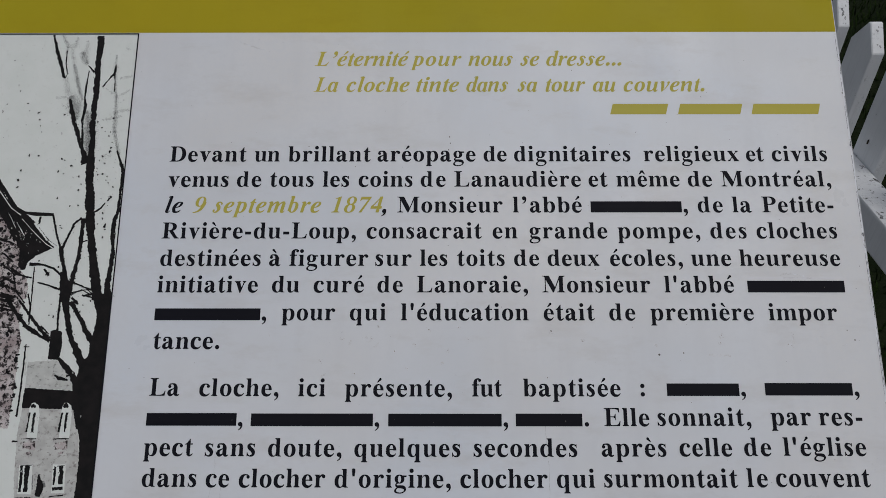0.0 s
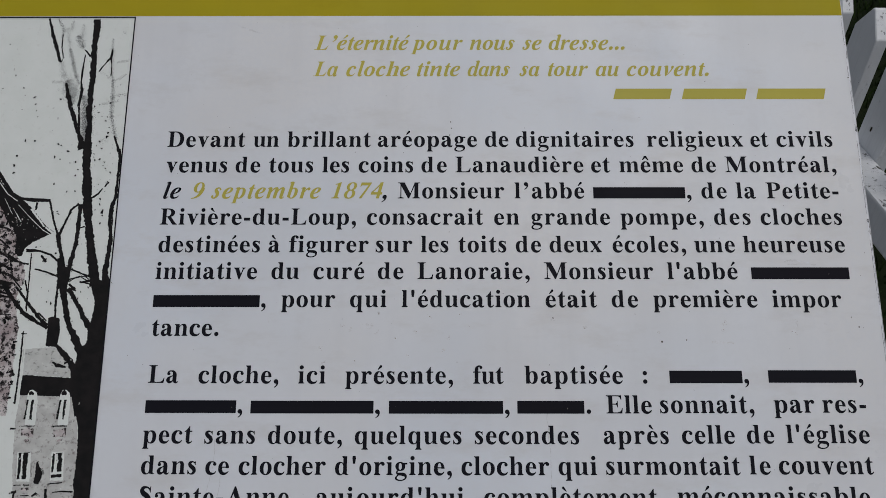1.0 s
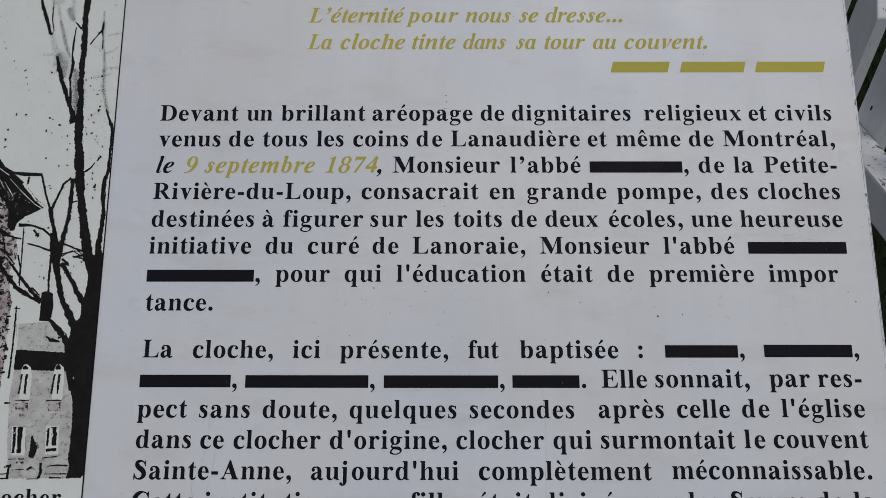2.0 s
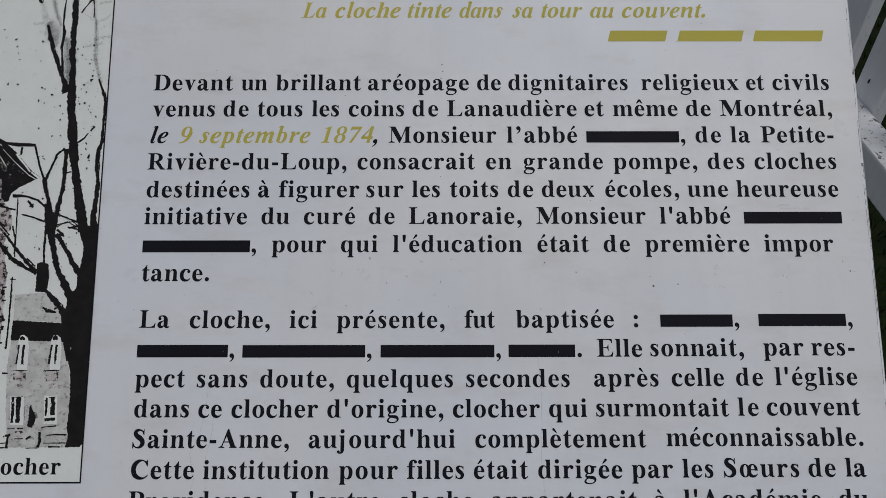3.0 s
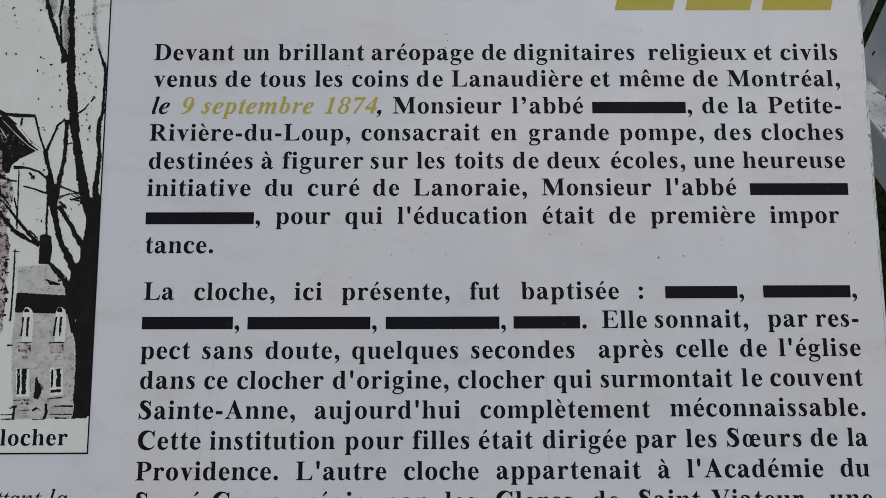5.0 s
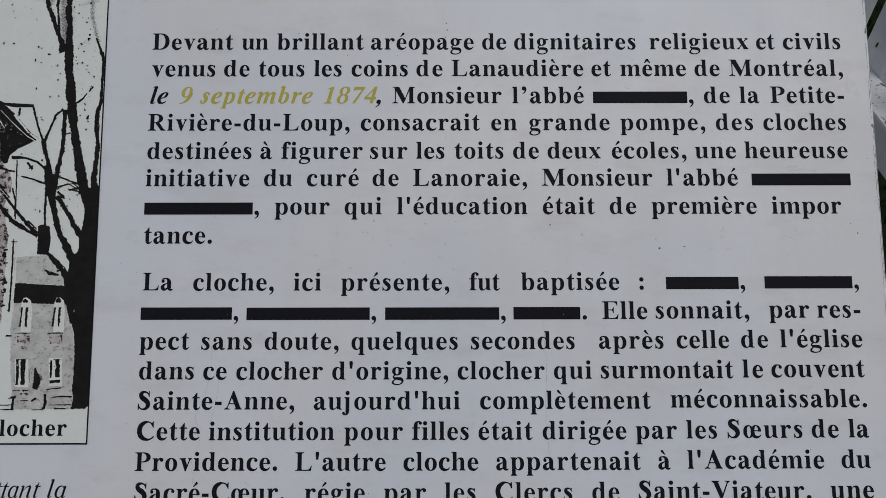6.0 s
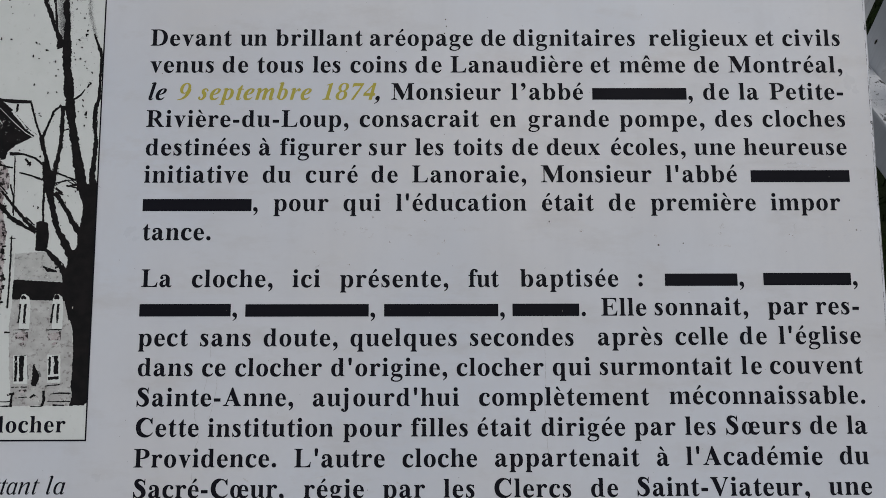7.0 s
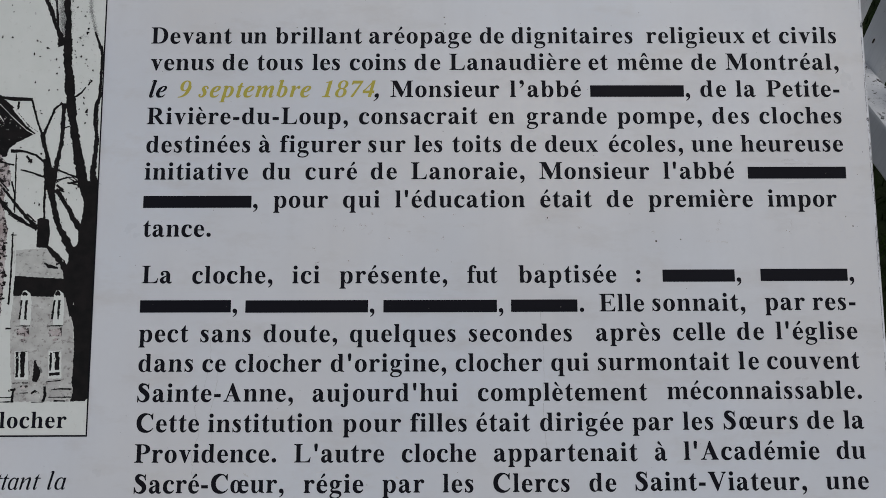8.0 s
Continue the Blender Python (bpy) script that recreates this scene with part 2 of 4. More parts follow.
for p in [o for o in fence.children if o.name.startswith("picket")]:
    k = round((p.location.y - FIRST) / PITCH)
    if k == 2:
        for x, u, size in ((7, 0.45, 3.4), (9.5, 0.30, 2.4), (6, 0.62, 2.2), (10, 0.08, 1.4), (6.5, 0.1, 1.0), (11, 0.75, 1.3)):
            flake(p, x, u, size, "chip")
    elif -2 < k < 8:
        for _ in range(7):
            flake(p, random.uniform(4, 12), random.uniform(0.15, 0.9), random.uniform(0.7, 2.1), random.choice(("chip", "flaked")))
rail = part("rail", box(-0.040, -0.0005, FIRST - 19 * PITCH, FIRST + 34 * PITCH, 0.776, 0.82, 0.003), "fence", fence, "white rail with flaked paint")
for x, y, size in ((-0.0367, 0.2695, 4.6), (-0.0350, 0.2640, 3.0), (-0.0384, 0.2830, 2.2), (-0.0197, 0.3141, 1.5), (-0.0296, 0.3203, 1.3), (-0.0083, 0.3392, 1.4), (-0.0378, 0.2985, 2.0), (-0.0330, 0.2900, 1.1), (-0.0260, 0.2800, 0.9), (-0.0150, 0.2650, 1.2), (-0.0370, 0.2350, 3.0), (-0.0280, 0.2100, 1.6)):
    bm = bmesh.new()
    bm.faces.new([bm.verts.new((min(x, -0.0035) + max(size * random.uniform(0.3, 0.8) * math.cos(k * 0.7) / 1000, -0.037 - x), y + size * random.uniform(0.5, 1.3) * math.sin(k * 0.7) / 1000, 0.8202)) for k in range(9)])
    part("paint_flake", bm, random.choice(("chip", "flaked")), rail)
for y in (-1.35, 0.95, 3.2):
    part("fence_post", box(-0.062, 0.028, y, y + 0.09, -0.05, 0.7755, 0.005), "fence", fence)

# ---- the panel ----
sign = tagged(new("information_sign"), "sloping white information panel printed in black and olive French text", "sign")
sign.matrix_world = SIGN
LEFT, RIGHT, LOW, HIGH, BAND = -0.620, 0.2268, -0.420, 0.205, 0.0913
panel = part("panel", box(LEFT, RIGHT, LOW, HIGH, -0.004, 0, 0.0006, 1), "panel", sign, "white printed board, smeared and speckled")
link_mesh("olive_band", [(LEFT + 0.001, BAND, 0.00006), (RIGHT - 0.0008, BAND, 0.00006), (RIGHT - 0.0008, HIGH - 0.001, 0.00006), (LEFT + 0.001, HIGH - 0.001, 0.00006)], [(0, 1, 2, 3)], "olive", sign, "olive-green printed band")
for x in (-0.50, 0.06):
    part("batten", box(x - 0.02, x + 0.02, LOW + 0.03, HIGH - 0.03, -0.034, -0.0045, 0.002), "metal", sign)
tilt_back = SIGN.inverted()
for x in (-0.50, 0.06):
    leg = part("leg", box(x - 0.045, x + 0.045, -0.045, 0.045, -1.12, 0, 0.004), "post", sign, "square weathered timber leg")
    leg.matrix_basis = tilt_back @ pose(0, -0.05, 0.93)

# ---- letters: a bold book face drawn from stems, feet, rings and swelling strokes, in thousandths of an em ----
ADVANCE = {}
for chars, w in (("il'", 278), ("tfj", 333), ("s", 389), ("ceréèê", 444), ("aàgovxy0123456789", 500), ("bdhknpqu", 556), ("S", 556), ("P", 611), ("EL", 667), ("ACDRVœ", 722), ("m", 833), ("M", 944), (".,", 250), ("-:’", 333)):
    for ch in chars:
        ADVANCE[ch] = w
LEAN_ADVANCE = {"a": 500, "b": 500, "c": 444, "d": 500, "e": 444, "é": 444, "i": 278, "l": 278, "m": 778, "n": 556, "o": 500, "p": 500, "r": 389, "s": 389, "t": 278, "u": 556, "v": 444, "L": 611}
XH, CAP, LOW_END = 461, 676, -205


def polygon(*pts):
    return list(pts), [tuple(range(len(pts)))]


def stem(x0, x1, y0, y1):
    return polygon((x0, y0), (x1, y0), (x1, y1), (x0, y1))


def foot(x0, x1, y, left, right, up=1, thick=32):
    """A bracketed slab under (up = 1) or over (up = -1) a stem from x0 to x1."""
    return polygon((x0 - left, y), (x1 + right, y), (x1 + right, y + up * thick), (x1 + right * 0.4, y + up * (thick + 9)), (x1, y + up * (thick + 44)), (x0, y + up * (thick + 44)), (x0 - left * 0.4, y + up * (thick + 9)), (x0 - left, y + up * thick))


def head(x0, x1, y, left=50):
    """The flag at the top of a small letter's stem."""
    return polygon((x1, y), (x0 - left, y), (x0 - left, y - 32), (x0 - left * 0.3, y - 44), (x0, y - 78), (x1, y - 78))


def curve(pts, steps=5):
    """Points of a smooth run through the given ones."""
    a = np.array(pts, float)
    ext = np.vstack([2 * a[0] - a[1], a, 2 * a[-1] - a[-2]])
    out = []
    for k in range(1, len(ext) - 2):
        p0, p1, p2, p3 = ext[k - 1:k + 3]
        for s in np.arange(steps) / steps:
            out.append(0.5 * (2 * p1 + (p2 - p0) * s + (2 * p0 - 5 * p1 + 4 * p2 - p3) * s * s + (3 * p1 - p0 - 3 * p2 + p3) * s ** 3))
    return out + [a[-1]]


def stroke(*pts):
    """A band through (x, y, width) points."""
    run, vs = curve(pts), []
    for k, (x, y, w) in enumerate(run):
        d = run[min(k + 1, len(run) - 1)] - run[max(k - 1, 0)]
        n = math.hypot(d[0], d[1]) or 1
        nx, ny, w = -d[1] / n, d[0] / n, max(w + 8, 24)
        vs += [(x + nx * w / 2, y + ny * w / 2), (x - nx * w / 2, y - ny * w / 2)]
    return vs, [(2 * k, 2 * k + 1, 2 * k + 3, 2 * k + 2) for k in range(len(run) - 1)]


def ring(x0, x1, y0, y1, left, right, thin, a0=0, a1=360):
    """An oval band, thick at its sides; angles in degrees from the right, anticlockwise."""
    n = max(4, round((a1 - a0) / 11))
    cx, cy, rx, ry = (x0 + x1) / 2, (y0 + y1) / 2, (x1 - x0) / 2, (y1 - y0) / 2
    ix, irx, iry = (x0 + left + x1 - right) / 2, (x1 - right - x0 - left) / 2, ry - thin - 12
    vs = []
    for k in range(n + 1):
        a = radians(a0 + (a1 - a0) * k / n)
        c, s = math.cos(a), math.sin(a)
        c, s = math.copysign(abs(c) ** 0.94, c), math.copysign(abs(s) ** 0.94, s)
        vs += [(cx + rx * c, cy + ry * s), (ix + irx * c, cy + iry * s)]
    return vs, [(2 * k, 2 * k + 2, 2 * k + 3, 2 * k + 1) for k in range(n)]


def ball(x, y, r, squash=1.0):
    return polygon(*((x + r * squash * math.cos(k * math.pi / 8), y + r * math.sin(k * math.pi / 8)) for k in range(16)))


def arch(x1, x2, x3, turned=0):
    """The shoulder from a stem's edge x1 over to a stem from x2 to x3; turned: upside down about that x, as in u."""
    w = x3 - x1
    outer = curve([(x1, 380), (x1 + 0.24 * w, 447), (x1 + 0.54 * w, 473), (x1 + 0.84 * w, 447), (x3, 350), (x3, 280)], 4)
    inner = curve([(x2, 280), (x2, 355), (x2 - 0.06 * w, 402), (x1 + 0.33 * w, 415), (x1 + 0.14 * w, 385), (x1, 330)], 4)
    return polygon(*(((turned - x, 459 - y) if turned else (x, y)) for x, y in outer + inner))


def accent(ch, x):
    if ch == "é":
        return [polygon((x - 62, 528), (x - 22, 528), (x + 112, 628), (x + 118, 672), (x + 88, 706), (x + 44, 700))]
    if ch in "èà":
        return [polygon((x + 62, 528), (x + 22, 528), (x - 112, 628), (x - 118, 672), (x - 88, 706), (x - 44, 700))]
    if ch == "ê":
        return [polygon((x - 134, 528), (x - 92, 528), (x, 612), (x + 92, 528), (x + 134, 528), (x + 44, 704), (x - 44, 704))]
    return []


def moved(shapes, dx):
    return [([(x + dx, y) for x, y in vs], fs) for vs, fs in shapes]


def small(ch):
    """Upright small letters."""
    if ch in "aà":
        return [ball(106, 350, 62), stroke((66, 388, 36), (122, 440, 44), (205, 453, 42), (290, 425, 88), (334, 330, 140), (338, 210, 142), (340, 90, 140), (372, 34, 92), (428, 22, 56), (484, 56, 16)),
                stroke((285, 284, 24), (190, 240, 46), (118, 185, 96), (95, 112, 140), (124, 48, 112), (185, 34, 84), (238, 56, 52), (285, 102, 30))] + accent(ch, 250)
    if ch == "b":
        return [stem(66, 206, 0, CAP), head(66, 206, CAP), ring(140, 521, -14, 473, 66, 146, 34)]
    if ch == "c":
        return [stroke((424, 118, 14), (368, 48, 42), (275, 24, 76), (172, 52, 118), (108, 130, 140), (95, 235, 140), (112, 335, 134), (172, 418, 96), (248, 454, 40), (318, 446, 44), (372, 410, 60)), ball(362, 372, 62)]
    if ch == "d":
        return [stem(331, 471, 20, CAP), head(331, 471, CAP), ring(25, 406, -14, 473, 146, 66, 34), polygon((400, 0), (534, 0), (534, 24), (492, 34), (471, 74), (400, 74))]
    if ch in "eéèê":
        return [ring(25, 426, -14, 473, 142, 118, 32, 0, 180), polygon((160, 242), (426, 242), (422, 282), (160, 282)),
                stroke((96, 232, 142), (110, 132, 138), (170, 54, 116), (268, 28, 84), (352, 56, 46), (414, 122, 14))] + accent(ch, 226)
    if ch == "f":
        return [stem(78, 218, 0, 530), foot(78, 218, 0, 64, 66), stem(14, 312, 416, XH), stroke((148, 510, 140), (166, 600, 116), (218, 656, 62), (285, 668, 44), (338, 640, 50)), ball(326, 614, 60)]
    if ch == "g":
        return [ring(34, 404, 146, 473, 128, 128, 30), polygon((330, 440), (483, 440), (483, 380), (420, 380), (360, 360)), stroke((150, 172, 40), (96, 128, 44), (92, 78, 60), (150, 42, 86), (262, 34, 104), (372, 14, 112), (428, -52, 78), (392, -138, 42), (280, -186, 34), (150, -182, 42), (66, -138, 66), (66, -80, 58), (116, -20, 40), (180, 20, 30))]
    if ch == "h":
        return [stem(65, 205, 0, CAP), head(65, 205, CAP), foot(65, 205, 0, 48, 38), arch(205, 346, 486), stem(346, 486, 0, 290), foot(346, 486, 0, 38, 48)]
    if ch == "i":
        return [stem(66, 206, 0, XH), head(66, 206, XH), foot(66, 206, 0, 50, 49), ball(134, 611, 80)]
    if ch == "j":
        return [stem(76, 216, -70, XH), head(76, 216, XH), ball(144, 611, 80), stroke((146, -60, 140), (126, -140, 96), (70, -184, 48), (8, -176, 40)), ball(2, -136, 56)]
    if ch == "l":
        return [stem(66, 206, 0, CAP), head(66, 206, CAP), foot(66, 206, 0, 50, 49)]
    if ch == "m":
        return [stem(66, 206, 0, XH), head(66, 206, XH), foot(66, 206, 0, 50, 32), arch(206, 345, 485), stem(345, 485, 0, 290), foot(345, 485, 0, 32, 32), arch(485, 624, 764), stem(624, 764, 0, 290), foot(624, 764, 0, 32, 50)]
    if ch == "n":
        return [stem(69, 209, 0, XH), head(69, 209, XH, 48), foot(69, 209, 0, 48, 38), arch(209, 351, 491), stem(351, 491, 0, 290), foot(351, 491, 0, 38, 48)]
    if ch == "o":
        return [ring(25, 476, -14, 473, 146, 146, 30)]
    if ch == "œ":
        return [ring(22, 412, -14, 473, 140, 110, 30)] + moved(small("e"), 272)
    if ch == "p":
        return [stem(69, 209, LOW_END, XH), head(69, 209, XH), foot(69, 209, LOW_END, 50, 52), ring(143, 524, -14, 473, 66, 146, 34)]
    if ch == "q":
        return [stem(345, 485, LOW_END, XH), foot(345, 485, LOW_END, 52, 51), ring(34, 416, -14, 473, 146, 66, 34)]
    if ch == "r":
        return [stem(77, 217, 0, XH), head(77, 217, XH, 48), foot(77, 217, 0, 48, 56), stroke((205, 330, 26), (250, 405, 44), (312, 440, 66), (378, 424, 84)), ball(368, 396, 66)]
    if ch == "s":
        return [stroke((322, 345, 12), (286, 412, 34), (208, 448, 44), (130, 424, 88), (106, 358, 120), (160, 286, 138), (246, 214, 138), (284, 128, 124), (256, 50, 92), (180, 12, 48), (100, 34, 32), (40, 145, 12)),
                polygon((330, 470), (330, 330), (312, 330), (268, 428), (300, 450)), polygon((32, -12), (32, 160), (50, 160), (104, 34), (66, 16))]
    if ch == "t":
        return [polygon((20, 414), (20, 434), (88, 484), (144, 552), (196, 630), (222, 630), (222, XH), (312, XH), (312, 414), (222, 414), (222, 90), (82, 90), (82, 414)), stroke((152, 100, 140), (176, 36, 96), (226, 20, 64), (284, 44, 36), (328, 92, 14))]
    if ch == "u":
        return [stem(64, 204, 170, XH), head(64, 204, XH, 48), arch(204, 346, 486, 550), stem(346, 486, 20, XH), head(346, 486, XH, 48), polygon((420, 0), (537, 0), (537, 24), (506, 34), (486, 74), (420, 74))]
    if ch in "vy":
        shapes = [polygon((62, 450), (222, 450), (322, 178), (272, -14), (228, -14)), polygon((236, -14), (270, -14), (440, 450), (392, 450), (292, 160)), foot(70, 216, XH, 52, 44, -1, 28), foot(392, 436, XH, 52, 48, -1, 28)]
        if ch == "y":
            shapes += [stroke((270, 40, 60), (232, -70, 46), (190, -150, 52), (130, -186, 50), (84, -160, 50)), ball(86, -138, 62)]
        return shapes
    if ch == "x":
        return [polygon((40, 450), (206, 450), (462, 12), (296, 12)), polygon((52, 12), (98, 12), (428, 450), (382, 450)), foot(60, 200, XH, 42, 36, -1, 28), foot(386, 430, XH, 46, 46, -1, 28), foot(304, 450, 0, 40, 34, 1, 28), foot(56, 96, 0, 44, 48, 1, 28)]
    return None


def capital(ch):
    """Upright capitals."""
    if ch == "A":
        return [polygon((92, 12), (132, 12), (372, 590), (352, 690), (338, 690)), polygon((338, 690), (382, 690), (648, 20), (462, 20), (276, 490)), polygon((178, 196), (470, 196), (456, 236), (196, 236)), foot(92, 136, 0, 83, 94), foot(470, 640, 0, 66, 49)]
    if ch == "C":
        return [stroke((676, 152, 18), (598, 66, 40), (470, 18, 70), (318, 48, 132), (186, 150, 168), (134, 336, 172), (180, 520, 164), (310, 634, 118), (436, 664, 48), (552, 624, 38), (640, 470, 18)), polygon((662, 691), (662, 448), (636, 448), (580, 560), (556, 622), (620, 650), (640, 691))]
    if ch == "D":
        return [stem(104, 260, 0, CAP), foot(104, 260, 0, 90, 60, 1, 28), foot(104, 260, CAP, 90, 60, -1, 28), stem(240, 340, 0, 38), stem(240, 340, CAP - 38, CAP), ring(0, 690, 0, CAP, 168, 168, 38, -92, 92)]
    if ch in "EL":
        shapes = [stem(106, 262, 0, CAP), foot(106, 262, 0, 90, 60, 1, 28), foot(106, 262, CAP, 90, 80 if ch == "L" else 20, -1, 28), polygon((250, 0), (614, 0), (641, 194), (614, 194), (572, 96), (510, 52), (420, 38), (250, 38))]
        if ch == "E":
            shapes += [polygon((250, CAP), (600, CAP), (606, 506), (580, 506), (548, 590), (490, 630), (400, 638), (250, 638)), stem(250, 420, 328, 364), polygon((440, 466), (464, 466), (464, 220), (440, 220), (424, 290), (380, 330), (380, 362), (424, 400))]
        return shapes
    if ch == "M":
        return [stem(118, 158, 0, 650), foot(118, 158, 0, 104, 100), polygon((14, CAP), (14, 652), (90, 640), (434, 0), (470, 0), (548, 170), (286, CAP)), polygon((440, 0), (472, 0), (742, 640), (700, CAP)), stem(688, 846, 0, 650), foot(688, 846, 0, 82, 75), polygon((690, CAP), (921, CAP), (921, 652), (846, 630), (690, 590))]
    if ch in "PR":
        shapes = [stem(106, 262, 0, CAP), foot(106, 262, 0, 90, 90), foot(106, 262, CAP, 90, 20, -1, 28), stem(250, 330, CAP - 38, CAP), stem(250, 330, 308, 344), ring(60, 600, 308, CAP, 160, 160, 37, -92, 92)]
        return shapes + [polygon((290, 326), (452, 336), (640, 66), (715, 26), (715, 0), (534, 0))] if ch == "R" else shapes
    if ch == "S":
        return [stroke((468, 480, 14), (420, 590, 42), (320, 652, 56), (196, 634, 112), (146, 546, 146), (200, 444, 170), (320, 356, 180), (408, 254, 166), (412, 136, 150), (330, 42, 96), (220, 18, 50), (120, 70, 40), (50, 216, 14)),
                polygon((474, 690), (474, 464), (450, 464), (400, 590), (440, 640), (452, 690)), polygon((42, -19), (42, 232), (66, 232), (130, 80), (88, 40), (66, -19))]
    if ch == "V":
        return [polygon((62, 664), (240, 664), (440, 180), (384, -18), (346, -18)), polygon((352, -18), (386, -18), (650, 664), (600, 664), (406, 180)), foot(72, 236, CAP, 56, 62, -1), foot(600, 646, CAP, 88, 55, -1)]
    return None


def leaning(ch, v):
    """Small letters of the slanted face, drawn upright, with hooks in place of feet; v is the stem's width."""
    k = v / 125
    tail = lambda x: stroke((x + v / 2, 80, v), (x + v * 0.62, 30, v * 0.75), (x + v + 18, 20, 34 * k + 8), (x + v + 62, 78, 10))
    lead = lambda x, y: stroke((x - 46, y - 62, 10), (x - 8, y - 22, 26 * k + 10), (x + v * 0.6, y - 34, v * 0.7), (x + v / 2, y - 90, v))
    bowl = lambda x0, x1, l, r: ring(x0, x1, -12, 462, l * k, r * k, 20 + 14 * k)
    hop = lambda a, b: stroke((a + v - 6, 250, 16), (a + v + 0.35 * (b - a - v), 380, 34 * k + 6), (b + v * 0.15, 440, v * 0.6), (b + v * 0.5, 380, v * 0.98), (b + v / 2, 260, v), (b + v / 2, 70, v))
    if ch == "a":
        return [bowl(20, 376, 130, 60), stem(312, 312 + v, 70, 450), tail(312)]
    if ch == "b":
        return [stem(60, 60 + v, 60, 690), lead(60, 700), bowl(62, 446, 108, 128)]
    if ch == "c":
        return [stroke((392, 118, 12), (320, 40, 40 * k + 8), (225, 20, 64 * k), (130, 64, 112 * k), (86, 190, v), (118, 340, 116 * k), (200, 430, 64 * k), (280, 444, 44), (330, 410, 50)), ball(322, 378, 34 + 22 * k)]
    if ch == "d":
        return [bowl(20, 376, 130, 60), stem(312, 312 + v, 70, 690), lead(312, 700), tail(312)]
    if ch in "eé":
        return [stroke((392, 118, 12), (320, 40, 40 * k + 8), (225, 20, 64 * k), (130, 64, 112 * k), (86, 190, v), (118, 330, 116 * k), (200, 424, 60 * k), (275, 444, 36), (336, 400, 92 * k), (322, 310, 86 * k), (240, 240, 44), (110, 205, 28))] + accent(ch, 250)
    if ch == "i":
        return [stem(70, 70 + v, 70, 420), lead(70, 462), tail(70), ball(140, 606, 34 + 42 * k)]
    if ch == "l":
        return [stem(70, 70 + v, 70, 660), lead(70, 700), tail(70)]
    if ch == "m":
        return [stem(50, 50 + v, 0, 420), lead(50, 462), hop(50, 310), stem(310, 310 + v, 0, 120), hop(310, 566), tail(566)]
    if ch == "n":
        return [stem(50, 50 + v, 0, 420), lead(50, 462), hop(50, 338), tail(338)]
    if ch == "o":
        return [bowl(22, 462, 132, 132)]
    if ch == "p":
        return [stem(64, 64 + v, LOW_END, 420), lead(64, 462), bowl(70, 462, 104, 130), stem(10, 64 + v + 50, LOW_END, LOW_END + 24)]
    if ch == "r":
        return [stem(60, 60 + v, 0, 420), lead(60, 462), stroke((60 + v - 10, 270, 18), (60 + v + 60, 395, 40), (60 + v + 125, 432, 66 * k), (340, 410, 70 * k)), ball(328, 396, 30 + 28 * k)]
    if ch == "s":
        return [stroke((316, 352, 24), (276, 426, 36), (198, 440, 48), (140, 400, 88 * k), (146, 326, 112 * k), (222, 236, 124 * k), (248, 136, 116 * k), (206, 44, 80 * k), (130, 14, 46), (58, 50, 44), (40, 112, 30)), ball(62, 92, 44 * k), ball(306, 372, 38 * k)]
    if ch == "t":
        return [stem(70, 70 + v, 70, 470), polygon((20, 410), (20, 428), (90, 490), (140, 590), (70 + v, 590), (70 + v, 450), (270, 450), (270, 410)), tail(70)]
    if ch == "u":
        return [stem(56, 56 + v, 150, 420), lead(56, 462), stroke((56 + v / 2, 160, v), (56 + v * 0.62, 56, v * 0.86), (56 + v + 50, 22, 52 * k), (56 + v + 130, 70, 34 * k), (350, 190, 16)), stem(340, 340 + v, 70, 450), tail(340)]
    if ch == "v":
        return [lead(60, 462), polygon((60, 400), (60 + v, 420), (60 + v + 40, 180), (190, -12), (130, -12)), stroke((160, -4, 20), (270, 130, 30), (360, 300, 50), (380, 400, 80)), ball(372, 404, 30 + 28 * k)]
    if ch == "L":
        return [stem(130, 278, 0, 669), foot(130, 278, 669, 80, 80, -1, 28), polygon((20, 0), (540, 0), (600, 200), (574, 200), (516, 96), (440, 46), (340, 36), (20, 26))]
    return None


def figure(ch):
    if ch == "1":
        return [stem(196, 330, 0, 640), polygon((330, 688), (300, 688), (100, 606), (100, 580), (196, 592), (240, 560), (330, 560)), foot(196, 330, 0, 110, 90)]
    if ch == "4":
        return [stem(280, 410, 0, 680), stem(24, 476, 160, 268), polygon((24, 268), (24, 230), (330, 688), (400, 688), (300, 560), (90, 240))]
    if ch == "7":
        return [polygon((54, 676), (46, 500), (72, 500), (120, 556), (370, 556), (130, 0), (240, 0), (478, 640), (478, 676))]
    if ch == "8":
        return [ring(48, 452, 330, 688, 116, 116, 30), ring(28, 474, -13, 372, 130, 130, 32)]
    if ch == "9":
        return [ring(26, 440, 246, 688, 132, 110, 30), stroke((408, 450, 130), (394, 300, 136), (320, 130, 112), (200, 34, 56), (50, -4, 22))]
    return None


def point(ch):
    if ch in ".:":
        return [ball(125, 71, 85)] if ch == "." else [ball(166, 71, 85), ball(166, 388, 85)]
    if ch == ",":
        return [ball(124, 70, 86), stroke((170, 70, 80), (180, 0, 64), (148, -84, 42), (60, -158, 20))]
    if ch == "’":
        return [ball(166, 606, 86), stroke((212, 606, 80), (222, 536, 64), (190, 452, 42), (102, 378, 20))]
    if ch == "'":
        return [polygon((98, 404), (180, 404), (206, 600), (196, 680), (139, 694), (82, 680), (72, 600))]
    return [stem(40, 290, 168, 288)]


GLYPHS = {}


